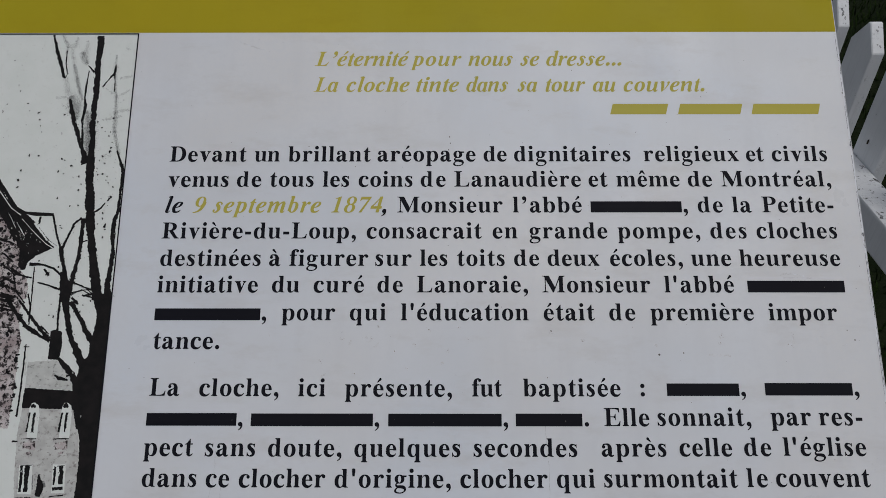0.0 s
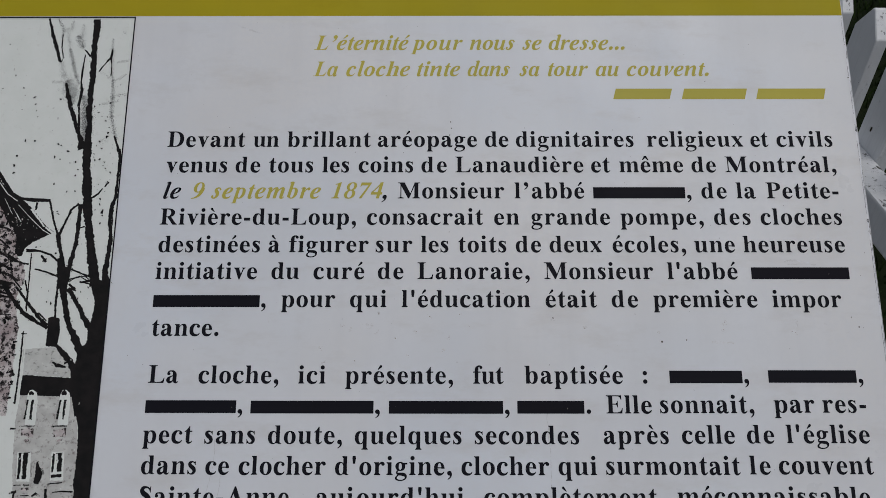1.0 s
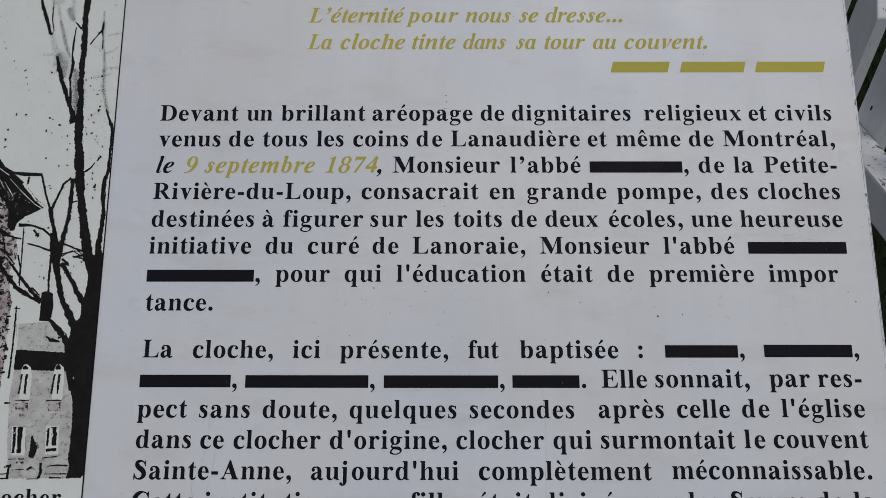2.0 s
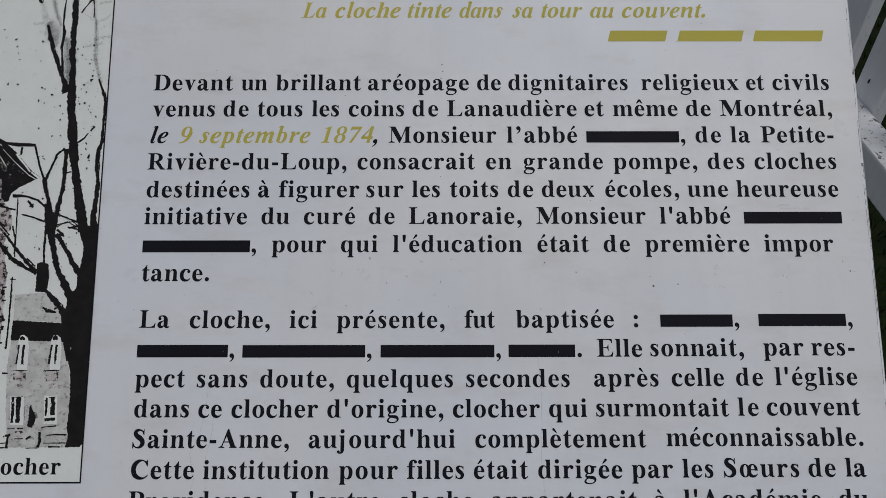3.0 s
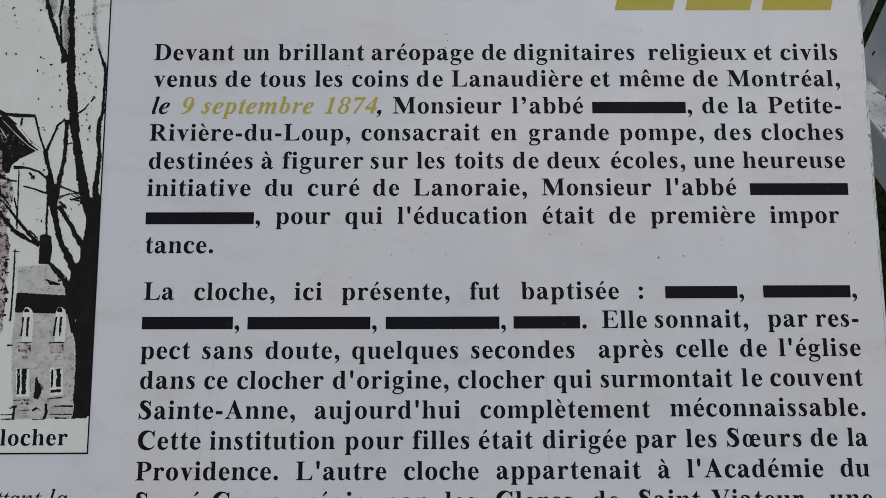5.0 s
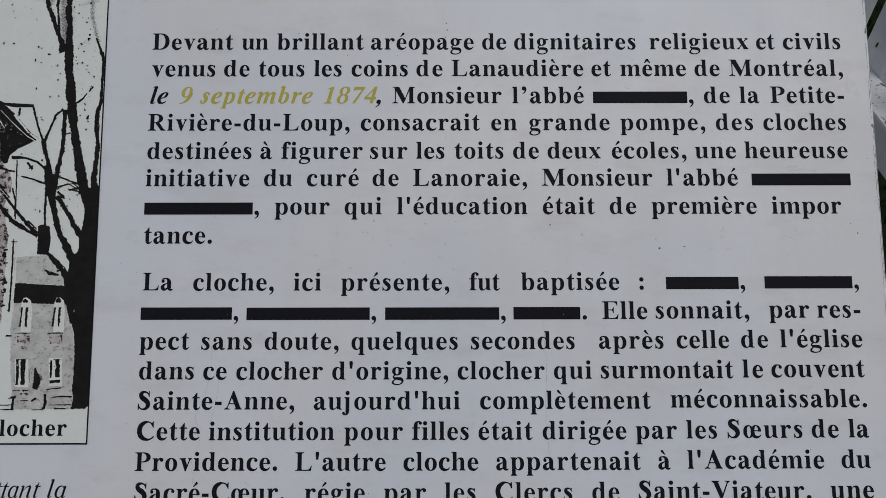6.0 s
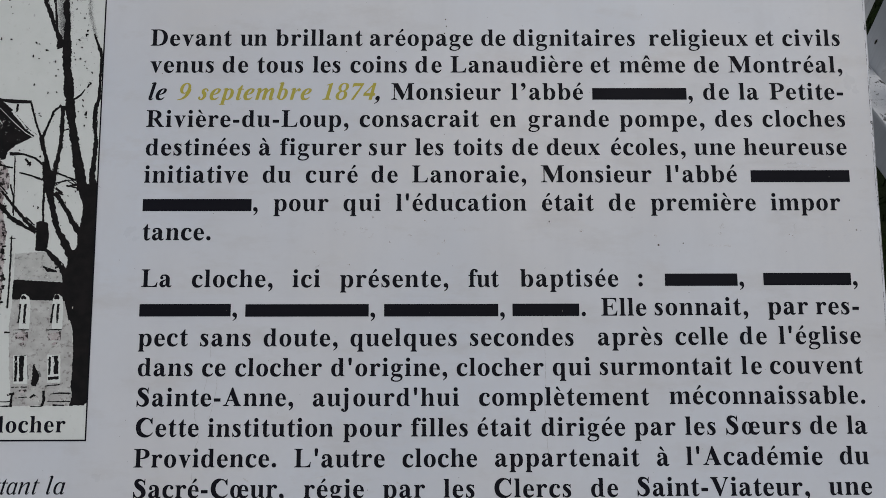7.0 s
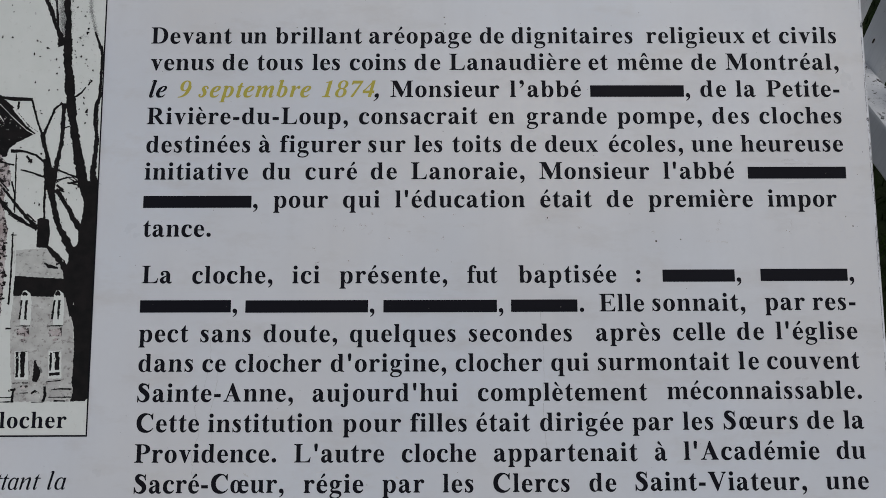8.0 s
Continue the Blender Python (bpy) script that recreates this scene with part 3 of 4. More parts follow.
def glyph(ch, face):
    """Shapes of one letter and its advance, in thousandths of an em."""
    if (ch, face) not in GLYPHS:
        shapes = (leaning(ch, 90 if face == "light" else 128) if face != "bold" else None) or small(ch) or capital(ch) or figure(ch) or point(ch)
        GLYPHS[ch, face] = shapes, LEAN_ADVANCE.get(ch, ADVANCE[ch]) if face != "bold" else ADVANCE[ch]
    return GLYPHS[ch, face]


STYLES = {"quote": (15.3, 0.27, "lean", "olive_text"), "body": (15.3, 0.0, "bold", "black"), "caption": (13.6, 0.0, "bold", "black"), "note": (14.6, 0.27, "light", "black")}


def set_word(out, word, x0, x1, y, em, slant, face):
    """Letters of one word from x0 to x1 on the base line y, in millimetres."""
    verts, faces = out
    first, last = glyph(word[0], face), glyph(word[-1], face)
    body = lambda shapes: [px + slant * (py - 200) for vs, _ in shapes for px, py in vs if not slant or 0 <= py <= 500] or [px for vs, _ in shapes for px, _ in vs]
    inset, spare = min(body(first[0])), last[1] - max(body(last[0]))
    natural = (sum(glyph(c, face)[1] for c in word) - inset - spare) / 1000
    wide = min((x1 - x0) / natural, em) if len(word) > 1 else em
    track = (x1 - x0 - natural * wide) / (len(word) - 1) if len(word) > 1 else 0
    x = x0 - inset / 1000 * wide
    for n, c in enumerate(word):
        shapes, advance = glyph(c, face)
        for k, (vs, fs) in enumerate(shapes):
            i = len(verts)
            z = 0.10 + 0.003 * k + 0.0004 * (n % 2)
            verts.extend(((x + px / 1000 * wide + slant * (py / 1000 - 0.2) * em) / 1000, (y + py / 1000 * em) / 1000, z / 1000) for px, py in vs)
            faces.extend(tuple(i + j for j in f) for f in fs)
        x += advance / 1000 * wide + track


def sag(x, y):
    """How far the lower lines of print stray from straight, in millimetres."""
    return min(max((-100 - y) / 50, 0), 1) * min(1.6e-5 * x * x + 0.0017 * x - 0.5, 0.25)


def text_line(style, y, words):
    em, slant, face, mat = STYLES[style]
    line = new("text_line")
    line.parent = sign
    if mat == "olive_text":
        tagged(line, "olive italic lettering")
    for word, x0, x1 in words:
        if word == "#":
            h = 0.473 * em
            s, low = slant * h, y + sag((x0 + x1) / 2, y)
            pts = [(x0, low), (x1 - s, low), (x1, low + h), (x0 + s, low + h)]
            link_mesh("text_bar", [(px / 1000, py / 1000, 0.0001) for px, py in pts], [(0, 1, 2, 3)], mat, line)
            continue
        use, tilt, cut = mat, slant, face
        if word[0] in "/~":
            use, tilt, cut, word = ("black" if word[0] == "/" else "olive_text"), 0.27, "lean", word[1:]
        out = ([], [])
        set_word(out, word, x0, x1, y + (sag((x0 + x1) / 2, y) if style == "body" else 0), em, tilt, cut)
        link_mesh("printed_word" if len(word) > 1 else "printed_mark", *out, use, line, "olive italic lettering" if use != mat and use == "olive_text" else "")


text_line("quote", 66.9, [("L’éternité", -120.6, -58.9), ("pour", -54.8, -23.4), ("nous", -19.0, 10.5), ("se", 15.4, 28.1), ("dresse...", 32.5, 82.1)])
text_line("quote", 48.4, [("La", -120.5, -104.4), ("cloche", -99.0, -57.6), ("tinte", -53.3, -25.2), ("dans", -20.4, 7.0), ("sa", 13.1, 26.2), ("tour", 31.4, 57.6), ("au", 62.4, 77.5), ("couvent.", 82.5, 135.3)])
text_line("quote", 32.3, [("#", 72.8, 110.9), ("#", 116.7, 159.0), ("#", 164.3, 209.4)])
text_line("body", 0.1, [("Devant", -210.8, -161.5), ("un", -156.3, -140.2), ("brillant", -134.8, -81.9), ("aréopage", -77.6, -14.8), ("de", -9.7, 5.1), ("dignitaires", 9.8, 84.1), ("religieux", 92.7, 153.2), ("et", 157.9, 169.2), ("civils", 174.4, 209.5)])
text_line("body", -16.8, [("venus", -210.4, -171.9), ("de", -166.6, -151.1), ("tous", -145.7, -117.8), ("les", -112.0, -95.2), ("coins", -89.2, -55.0), ("de", -49.8, -33.9), ("Lanaudière", -28.5, 51.8), ("et", 56.6, 68.6), ("même", 74.3, 114.3), ("de", 119.5, 134.8), ("Montréal,", 140.5, 209.9)])
text_line("body", -33.8, [("/le", -210.6, -199.7), ("~9", -193.2, -187.5), ("~septembre", -180.7, -112.4), ("~1874", -106.0, -74.0), ("/,", -74.0, -70.8), ("Monsieur", -64.4, 1.9), ("l’abbé", 8.3, 51.6), ("#", 57.2, 114.3), (",", 115.3, 118.5), ("de", 124.4, 140.1), ("la", 146.1, 158.1), ("Petite-", 164.7, 209.4)])
text_line("body", -50.6, [("Rivière-du-Loup,", -211.2, -89.9), ("consacrait", -83.2, -11.4), ("en", -4.7, 10.8), ("grande", 18.2, 66.8), ("pompe,", 73.3, 124.4), ("des", 130.9, 153.3), ("cloches", 159.6, 209.5)])
text_line("body", -68.0, [("destinées", -210.7, -148.4), ("à", -143.2, -136.2), ("figurer", -130.6, -81.8), ("sur", -77.5, -55.0), ("les", -49.8, -32.9), ("toits", -26.9, 2.5), ("de", 8.3, 23.8), ("deux", 29.0, 60.9), ("écoles,", 67.5, 112.3), ("une", 117.6, 142.2), ("heureuse", 147.4, 209.3)])
text_line("body", -84.6, [("initiative", -210.9, -149.2), ("du", -140.5, -123.7), ("curé", -114.9, -84.0), ("de", -75.8, -60.2), ("Lanoraie,", -51.7, 16.4), ("Monsieur", 25.2, 91.4), ("l'abbé", 99.9, 142.4), ("#", 150.7, 209.9)])
text_line("body", -101.7, [("#", -211.0, -146.7), (",", -145.7, -142.8), ("pour", -133.6, -101.1), ("qui", -92.2, -70.2), ("l'éducation", -61.1, 16.3), ("était", 25.5, 56.5), ("de", 65.3, 81.1), ("première", 90.3, 152.8), ("impor", 161.8, 203.3)])
text_line("body", -118.9, [("tance.", -210.4, -170.2)])
text_line("body", -146.4, [("La", -209.8, -192.0), ("cloche,", -180.2, -133.0), ("ici", -121.4, -105.3), ("présente,", -93.6, -30.2), ("fut", -18.4, -0.5), ("baptisée", 11.9, 69.6), (":", 81.3, 84.9), ("#", 97.0, 139.7), (",", 140.7, 143.8), ("#", 155.0, 206.6), (",", 207.6, 210.8)])
text_line("body", -163.5, [("#", -210.1, -157.0), (",", -156.0, -152.6), ("#", -148.5, -76.7), (",", -75.7, -72.5), ("#", -67.7, -1.1), (",", -0.1, 2.8), ("#", 7.2, 46.2), (".", 47.5, 50.5), ("Elle", 59.0, 85.5), ("sonnait,", 90.2, 145.0), ("par", 156.7, 180.3), ("res-", 184.9, 210.1)])
text_line("body", -180.6, [("pect", -209.9, -181.1), ("sans", -174.2, -144.9), ("doute,", -137.4, -94.5), ("quelques", -87.1, -25.4), ("secondes", -17.8, 42.5), ("après", 56.6, 94.2), ("celle", 101.9, 132.4), ("de", 139.4, 155.1), ("l'église", 162.2, 210.1)])
text_line("body", -197.7, [("dans", -209.4, -177.8), ("ce", -172.4, -158.9), ("clocher", -153.3, -103.4), ("d'origine,", -98.0, -31.0), ("clocher", -25.5, 24.8), ("qui", 30.1, 52.0), ("surmontait", 57.2, 134.1), ("le", 139.4, 151.3), ("couvent", 156.1, 210.2)])
text_line("body", -214.7, [("Sainte-Anne,", -209.3, -119.5), ("aujourd'hui", -108.3, -24.3), ("complètement", -12.7, 85.5), ("méconnaissable.", 97.1, 210.2)])
text_line("body", -231.8, [("Cette", -209.0, -173.1), ("institution", -167.9, -96.3), ("pour", -90.5, -57.0), ("filles", -51.8, -19.3), ("était", -13.8, 17.3), ("dirigée", 23.0, 71.0), ("par", 76.4, 100.0), ("les", 105.4, 122.9), ("Sœurs", 128.9, 171.9), ("de", 177.3, 192.8), ("la", 198.5, 210.3)])
text_line("body", -248.8, [("Providence.", -209.4, -128.4), ("L'autre", -118.3, -66.7), ("cloche", -56.6, -14.0), ("appartenait", -3.9, 78.7), ("à", 88.5, 95.0), ("l'Académie", 105.3, 183.4), ("du", 193.3, 209.9)])
text_line("body", -265.7, [("Sacré-Cœur,", -208.9, -123.7), ("régie", -112.4, -78.4), ("par", -67.6, -43.7), ("les", -33.2, -15.7), ("Clercs", -4.4, 39.2), ("de", 50.5, 65.9), ("Saint-Viateur,", 76.8, 175.0), ("une", 186.0, 210.6)])
text_line("caption", -229.5, [("clocher", -294.1, -249.2)])
text_line("note", -263.7, [("ttant", -287.5, -261.9), ("la", -258.0, -247.3)])

# ---- the old photograph on the panel ----
photo = tagged(new("photograph"), "old black and white photograph of stone houses and bare trees")
photo.parent = sign
PHOTO_L, PHOTO_R, PHOTO_T, PHOTO_B = -0.585, -0.2396, 0.0903, -0.2340
SKEW = 0.0021      # the picture was mounted a hair out of square: its right edge leans
link_mesh("photo_paper", [(PHOTO_L, PHOTO_B, 0.00002), (PHOTO_R + SKEW, PHOTO_B, 0.00002), (PHOTO_R, PHOTO_T, 0.00002), (PHOTO_L, PHOTO_T, 0.00002)], [(0, 1, 2, 3)], "paper", photo)
LAYER = [0.03]


def right_edge(y):
    """Where the photograph ends at the height y, in millimetres."""
    return (PHOTO_R + SKEW * (PHOTO_T * 1000 - y) / 324.3) * 1000 + 0.1


def level():
    LAYER[0] += 0.0015
    return LAYER[0] / 1000


def branch(mat, pts, name="", ragged=1.0):
    """A ragged inked stroke through (x, y, width) in millimetres."""
    path = []
    for (xa, ya, wa), (xb, yb, wb) in zip(pts, pts[1:]):
        n = max(1, int(math.hypot(xb - xa, yb - ya) / 0.55))
        path += [(xa + (xb - xa) * k / n, ya + (yb - ya) * k / n, wa + (wb - wa) * k / n) for k in range(n)]
    path.append(pts[-1])
    vs, fs, z = [], [], level()
    sway_a = sway_b = 0.0
    for k, (x, y, w) in enumerate(path):
        xa, ya, _ = path[max(k - 1, 0)]
        xb, yb, _ = path[min(k + 1, len(path) - 1)]
        d = math.hypot(xb - xa, yb - ya) or 1
        nx, ny = -(yb - ya) / d, (xb - xa) / d
        rag = min(0.42, 0.05 + 0.085 * w) * ragged
        sway_a, sway_b = 0.72 * sway_a + random.gauss(0, 0.55 * rag), 0.72 * sway_b + random.gauss(0, 0.55 * rag)
        a, b = 0.43 * w + max(sway_a, -0.35 * w), 0.43 * w + max(sway_b, -0.35 * w)
        vs += [(min(x + nx * a, right_edge(y)) / 1000, (y + ny * a) / 1000, z), (min(x - nx * b, right_edge(y)) / 1000, (y - ny * b) / 1000, z)]
    fs = [(2 * k, 2 * k + 1, 2 * k + 3, 2 * k + 2) for k in range(len(path) - 1)]
    if mat == "ink" and len(path) > 16:
        for _ in range(len(path) // 5):
            x, y, w = random.choice(path[1:-1])
            a, r, i = random.uniform(0, 6.28), random.uniform(0.5, 1.0) * w / 2 + 0.25, len(vs)
            x, y, s = x + math.cos(a) * r, y + math.sin(a) * r, random.uniform(0.15, 0.42)
            for k in range(5):
                vs.append(((x + s * random.uniform(0.6, 1.5) * math.cos(k * 1.257)) / 1000, (y + s * math.sin(k * 1.257)) / 1000, z))
            fs.append(tuple(range(i, i + 5)))
    link_mesh(name or ("printed_limb" if mat != "paper" else "printed_highlight"), vs, fs, mat, photo)


def soft_stroke(pts, depth):
    """A blurred grey stroke: printed grains, dense along its middle and thinning out to the sides and ends."""
    vs, fs, z = [], [], level()
    for (xa, ya, wa), (xb, yb, wb) in zip(pts, pts[1:]):
        long = math.hypot(xb - xa, yb - ya)
        nx, ny = -(yb - ya) / (long or 1), (xb - xa) / (long or 1)
        for _ in range(int(long * max((wa + wb) / 2, 0.5) * depth ** 1.35 * 3.6)):
            s, r = random.uniform(-0.06, 1.06), random.uniform(0.07, 0.14)
            off, along = random.gauss(0, 0.40) * max(wa + (wb - wa) * s, 0.5), random.gauss(0, 0.4)
            x, y, a, i = xa + (xb - xa) * s + nx * off + ny * along, ya + (yb - ya) * s + ny * off - nx * along, random.uniform(0, 1.57), len(vs)
            if y > PHOTO_T * 1000 - 0.5 or x > right_edge(y) - 0.5:
                continue
            vs += [((x + r * math.cos(a + k * 1.571)) / 1000, (y + r * math.sin(a + k * 1.571)) / 1000, z) for k in range(4)]
            fs.append((i, i + 1, i + 2, i + 3))
    tagged(link_mesh("printed_shading", vs, fs, "tone_6" if depth > 4 else "tone_5", photo), kind="stuff")


def patch(name, mat, pts, rag):
    """A ragged filled area through corners in millimetres."""
    edge = []
    for (xa, ya), (xb, yb) in zip(pts, pts[1:] + pts[:1]):
        n = max(1, int(math.hypot(xb - xa, yb - ya) / 0.8))
        edge += [(xa + (xb - xa) * k / n + random.uniform(-rag, rag) * 0.6, ya + (yb - ya) * k / n + random.uniform(-rag, rag) * 0.6) for k in range(n)]
    edge = [(right_edge(y) if x > right_edge(y) - 1.3 else x, y) for x, y in edge]
    z = level()
    fs = [f if (edge[f[1]][0] - edge[f[0]][0]) * (edge[f[2]][1] - edge[f[0]][1]) > (edge[f[1]][1] - edge[f[0]][1]) * (edge[f[2]][0] - edge[f[0]][0]) else f[::-1] for f in tessellate_polygon([[Vector((x, y, 0)) for x, y in edge]])]
    link_mesh(name, [(x / 1000, y / 1000, z) for x, y in edge], fs, mat, photo)


soft_stroke([(-285.2, 59.8, 2.2), (-281.9, 49.7, 3.2), (-279.0, 44.4, 6.2)], 3)
soft_stroke([(-279.3, 45.0, 3.2), (-276.5, 39.7, 6.9), (-275.2, 33.8, 5.4), (-274.9, 29.2, 2.5)], 7)
soft_stroke([(-289.7, 89.1, 1.3), (-285.4, 81.0, 2.0), (-286.2, 75.8, 1.0)], 5)
soft_stroke([(-283.0, 82.4, 2.5), (-281.2, 72.8, 1.8), (-279.7, 66.6, 1.3)], 3)
soft_stroke([(-279.9, 87.7, 1.3), (-280.4, 81.0, 2.0)], 4)
soft_stroke([(-272.6, 85.2, 1.5), (-272.8, 78.3, 2.5), (-274.0, 75.5, 3.3)], 3)
soft_stroke([(-275.4, 76.9, 2.5), (-273.6, 72.5, 3.8), (-271.4, 68.7, 1.8)], 6)
soft_stroke([(-279.8, 67.3, 1.5), (-276.9, 57.8, 2.0), (-273.9, 48.4, 1.7), (-271.7, 43.3, 1.0)], 6)
soft_stroke([(-267.7, 34.4, 2.2), (-265.4, 23.3, 4.9), (-264.7, 12.9, 4.4), (-264.3, 5.2, 2.2)], 6)
soft_stroke([(-263.9, 33.8, 3.0), (-263.2, 20.7, 4.9), (-262.7, 7.7, 4.4)], 5)
soft_stroke([(-252.5, 74.4, 0.8), (-252.1, 65.9, 2.0), (-251.0, 51.0, 1.2), (-249.6, 44.3, 2.0)], 4)
soft_stroke([(-249.7, 45.7, 1.0), (-248.8, 33.7, 2.0), (-248.3, 20.6, 2.0), (-245.4, 10.3, 1.7), (-243.7, 5.1, 1.7)], 5)
soft_stroke([(-259.4, 51.7, 1.0), (-252.1, 47.7, 1.0)], 2)
soft_stroke([(-249.2, 45.4, 1.2), (-245.3, 47.0, 1.2), (-241.2, 49.9, 1.0)], 3)
soft_stroke([(-248.3, 57.8, 1.0), (-244.4, 59.1, 1.5), (-240.7, 59.6, 1.5)], 3)
soft_stroke([(-248.9, 34.8, 1.2), (-244.7, 35.3, 1.7), (-239.8, 35.8, 1.5)], 3)
soft_stroke([(-255.1, 29.1, 1.5), (-250.3, 30.1, 1.5), (-244.9, 31.4, 1.2)], 3)
soft_stroke([(-246.5, 78.9, 2.3), (-244.2, 79.3, 1.8)], 2)
soft_stroke([(-288.9, 44.4, 1.5), (-282.5, 44.7, 1.5)], 3)
soft_stroke([(-284.7, 40.4, 1.2), (-283.6, 37.7, 1.2)], 2)
soft_stroke([(-255.0, 2.6, 1.7), (-252.4, 5.1, 1.2), (-248.6, 3.9, 1.2)], 2)
patch("stone_wall", "stone", [(-330.1, -26.3), (-314.9, -32.5), (-306.4, -42.4), (-298.6, -55.7), (-297.9, -65.3), (-296.2, -71.8), (-292.5, -74.8), (-290.4, -81.9), (-290.6, -88.8), (-292.9, -88.9), (-293.9, -98.1), (-292.2, -106.2), (-290.4, -114.1), (-290.7, -123.1), (-290.5, -131.0), (-290.6, -139.8), (-290.5, -148.6), (-291.2, -158.4), (-291.1, -165.5), (-312.4, -165.5)], 0.7)
patch("roof_slope", "roof_grey", [(-286.2, -127.0), (-276.7, -126.2), (-264.5, -125.7), (-256.5, -135.1), (-255.2, -143.4), (-284.2, -142.0)], 0.4)
patch("house_wall", "wall_grey", [(-284.2, -153.7), (-253.5, -154.3), (-249.0, -169.3), (-246.6, -187.1), (-246.3, -208.4), (-246.6, -214.5), (-280.8, -214.6), (-283.7, -192.2), (-285.2, -169.3)], 0.4)
patch("roof_edge", "ink", [(-284.5, -142.0), (-254.8, -143.8), (-252.8, -154.7), (-284.6, -153.7)], 0.3)
patch("eave", "ink", [(-326.3, -3.7), (-317.4, -15.1), (-311.3, -24.5), (-303.7, -31.6), (-297.9, -34.8), (-292.7, -38.7), (-285.6, -47.0), (-280.5, -52.3), (-276.0, -55.7), (-281.8, -58.4), (-288.4, -61.7), (-292.6, -65.5), (-294.0, -70.3), (-296.5, -70.8), (-299.0, -66.5), (-298.7, -60.5), (-300.1, -55.2), (-305.7, -48.9), (-310.2, -40.4), (-314.5, -35.3), (-322.4, -30.1)], 0.6)
patch("gutter", "ink", [(-324.5, -7.5), (-318.0, -11.4), (-304.3, -29.9), (-298.7, -33.0), (-280.6, -34.2), (-280.4, -36.0), (-292.4, -36.0), (-304.6, -33.3), (-317.3, -16.1), (-323.9, -11.4)], 0.2)
patch("dark_trunk", "ink", [(-249.6, -85.4), (-249.3, -90.0), (-247.1, -95.8), (-246.0, -100.4), (-246.9, -107.3), (-247.5, -111.6), (-249.1, -112.1), (-248.6, -118.6), (-248.5, -123.1), (-250.5, -125.1), (-252.4, -124.8), (-253.7, -128.7), (-253.5, -133.2), (-254.3, -136.0), (-255.6, -136.7), (-256.1, -139.8), (-254.5, -152.9), (-251.9, -162.6), (-250.9, -165.8), (-237.4, -165.7), (-237.2, -152.9), (-237.6, -124.2), (-238.2, -102.7), (-238.3, -85.4)], 0.4)
patch("dark_trunk", "ink", [(-252.7, -157.0), (-250.1, -165.7), (-248.2, -172.2), (-247.2, -185.2), (-247.2, -195.9), (-247.7, -203.4), (-246.5, -208.7), (-247.7, -214.5), (-239.3, -214.5), (-238.6, -211.9), (-238.0, -206.6), (-238.4, -174.4), (-238.3, -157.0)], 0.4)
patch("chimney", "ink", [(-273.3, -108.4), (-270.9, -107.5), (-266.4, -108.4), (-265.2, -115.3), (-265.7, -123.1), (-267.2, -125.6), (-272.7, -125.2), (-272.8, -117.5)], 0.3)
branch("ink", [(-264.2, 89.0, 5.1), (-264.2, 78.2, 4.3), (-264.1, 63.2, 5.0), (-263.2, 49.7, 4.7), (-263.2, 36.4, 4.4), (-262.7, 23.3, 4.6), (-261.9, 10.3, 4.6), (-261.3, 0.0, 6.3), (-260.9, -5.0, 6.8)])
branch("ink", [(-261.1, -3.8, 6.8), (-260.2, -13.9, 5.8), (-259.0, -26.4, 6.7), (-257.1, -38.7, 7.1), (-255.4, -50.9, 5.4), (-252.9, -62.9, 6.1), (-250.0, -74.8, 7.0), (-246.7, -88.7, 8.1)])
branch("ink", [(-296.1, 89.7, 1.5), (-292.5, 78.3, 2.8), (-288.6, 67.3, 3.0), (-286.1, 59.8, 2.0), (-284.9, 58.3, 0.7)])
branch("ink", [(-279.9, 43.7, 1.7), (-277.2, 33.8, 3.4), (-273.9, 24.6, 3.2), (-270.9, 15.5, 3.2), (-267.8, 8.4, 3.4), (-264.3, -1.2, 5.6)])
branch("ink", [(-285.9, 78.3, 0.9), (-285.4, 68.7, 1.1), (-283.8, 61.2, 0.9), (-284.9, 58.3, 1.0)])
branch("ink", [(-269.5, 63.7, 0.9), (-270.1, 53.7, 1.1), (-270.3, 44.4, 1.5), (-269.1, 38.4, 2.2), (-270.1, 28.5, 1.7), (-268.8, 18.1, 1.7), (-267.8, 7.7, 1.9)])
branch("ink", [(-270.5, 67.3, 0.6), (-268.3, 65.4, 1.2), (-265.8, 62.4, 2.0)])
branch("ink", [(-259.4, 51.7, 1.1), (-255.7, 57.5, 0.9), (-252.2, 62.4, 1.5)])
branch("ink", [(-252.1, 67.9, 0.9), (-252.4, 61.5, 1.7), (-251.6, 56.4, 0.7), (-251.5, 48.4, 0.7)])
branch("ink", [(-245.2, 7.7, 1.0), (-242.9, 1.9, 1.9), (-240.5, -4.6, 2.4)])
branch("ink", [(-241.1, -1.3, 2.4), (-239.9, -8.9, 2.2), (-240.1, -20.2, 1.7), (-240.2, -32.6, 2.4), (-241.9, -38.7, 3.1), (-242.2, -50.9, 2.4), (-240.5, -60.5, 2.8), (-241.3, -72.4, 3.3), (-241.7, -81.9, 4.2), (-240.3, -88.7, 6.9)])
branch("ink", [(-242.5, -42.4, 1.2), (-240.5, -47.3, 0.9), (-240.8, -53.3, 1.2)])
branch("ink", [(-255.3, -33.6, 1.2), (-251.4, -31.1, 1.2), (-248.8, -27.4, 0.7)])
branch("ink", [(-248.0, -43.6, 1.7), (-247.3, -40.9, 1.2)])
branch("ink", [(-247.5, -26.4, 1.0), (-245.7, -22.9, 1.9)])
branch("ink", [(-260.2, -52.7, 1.2), (-257.2, -51.9, 1.2)])
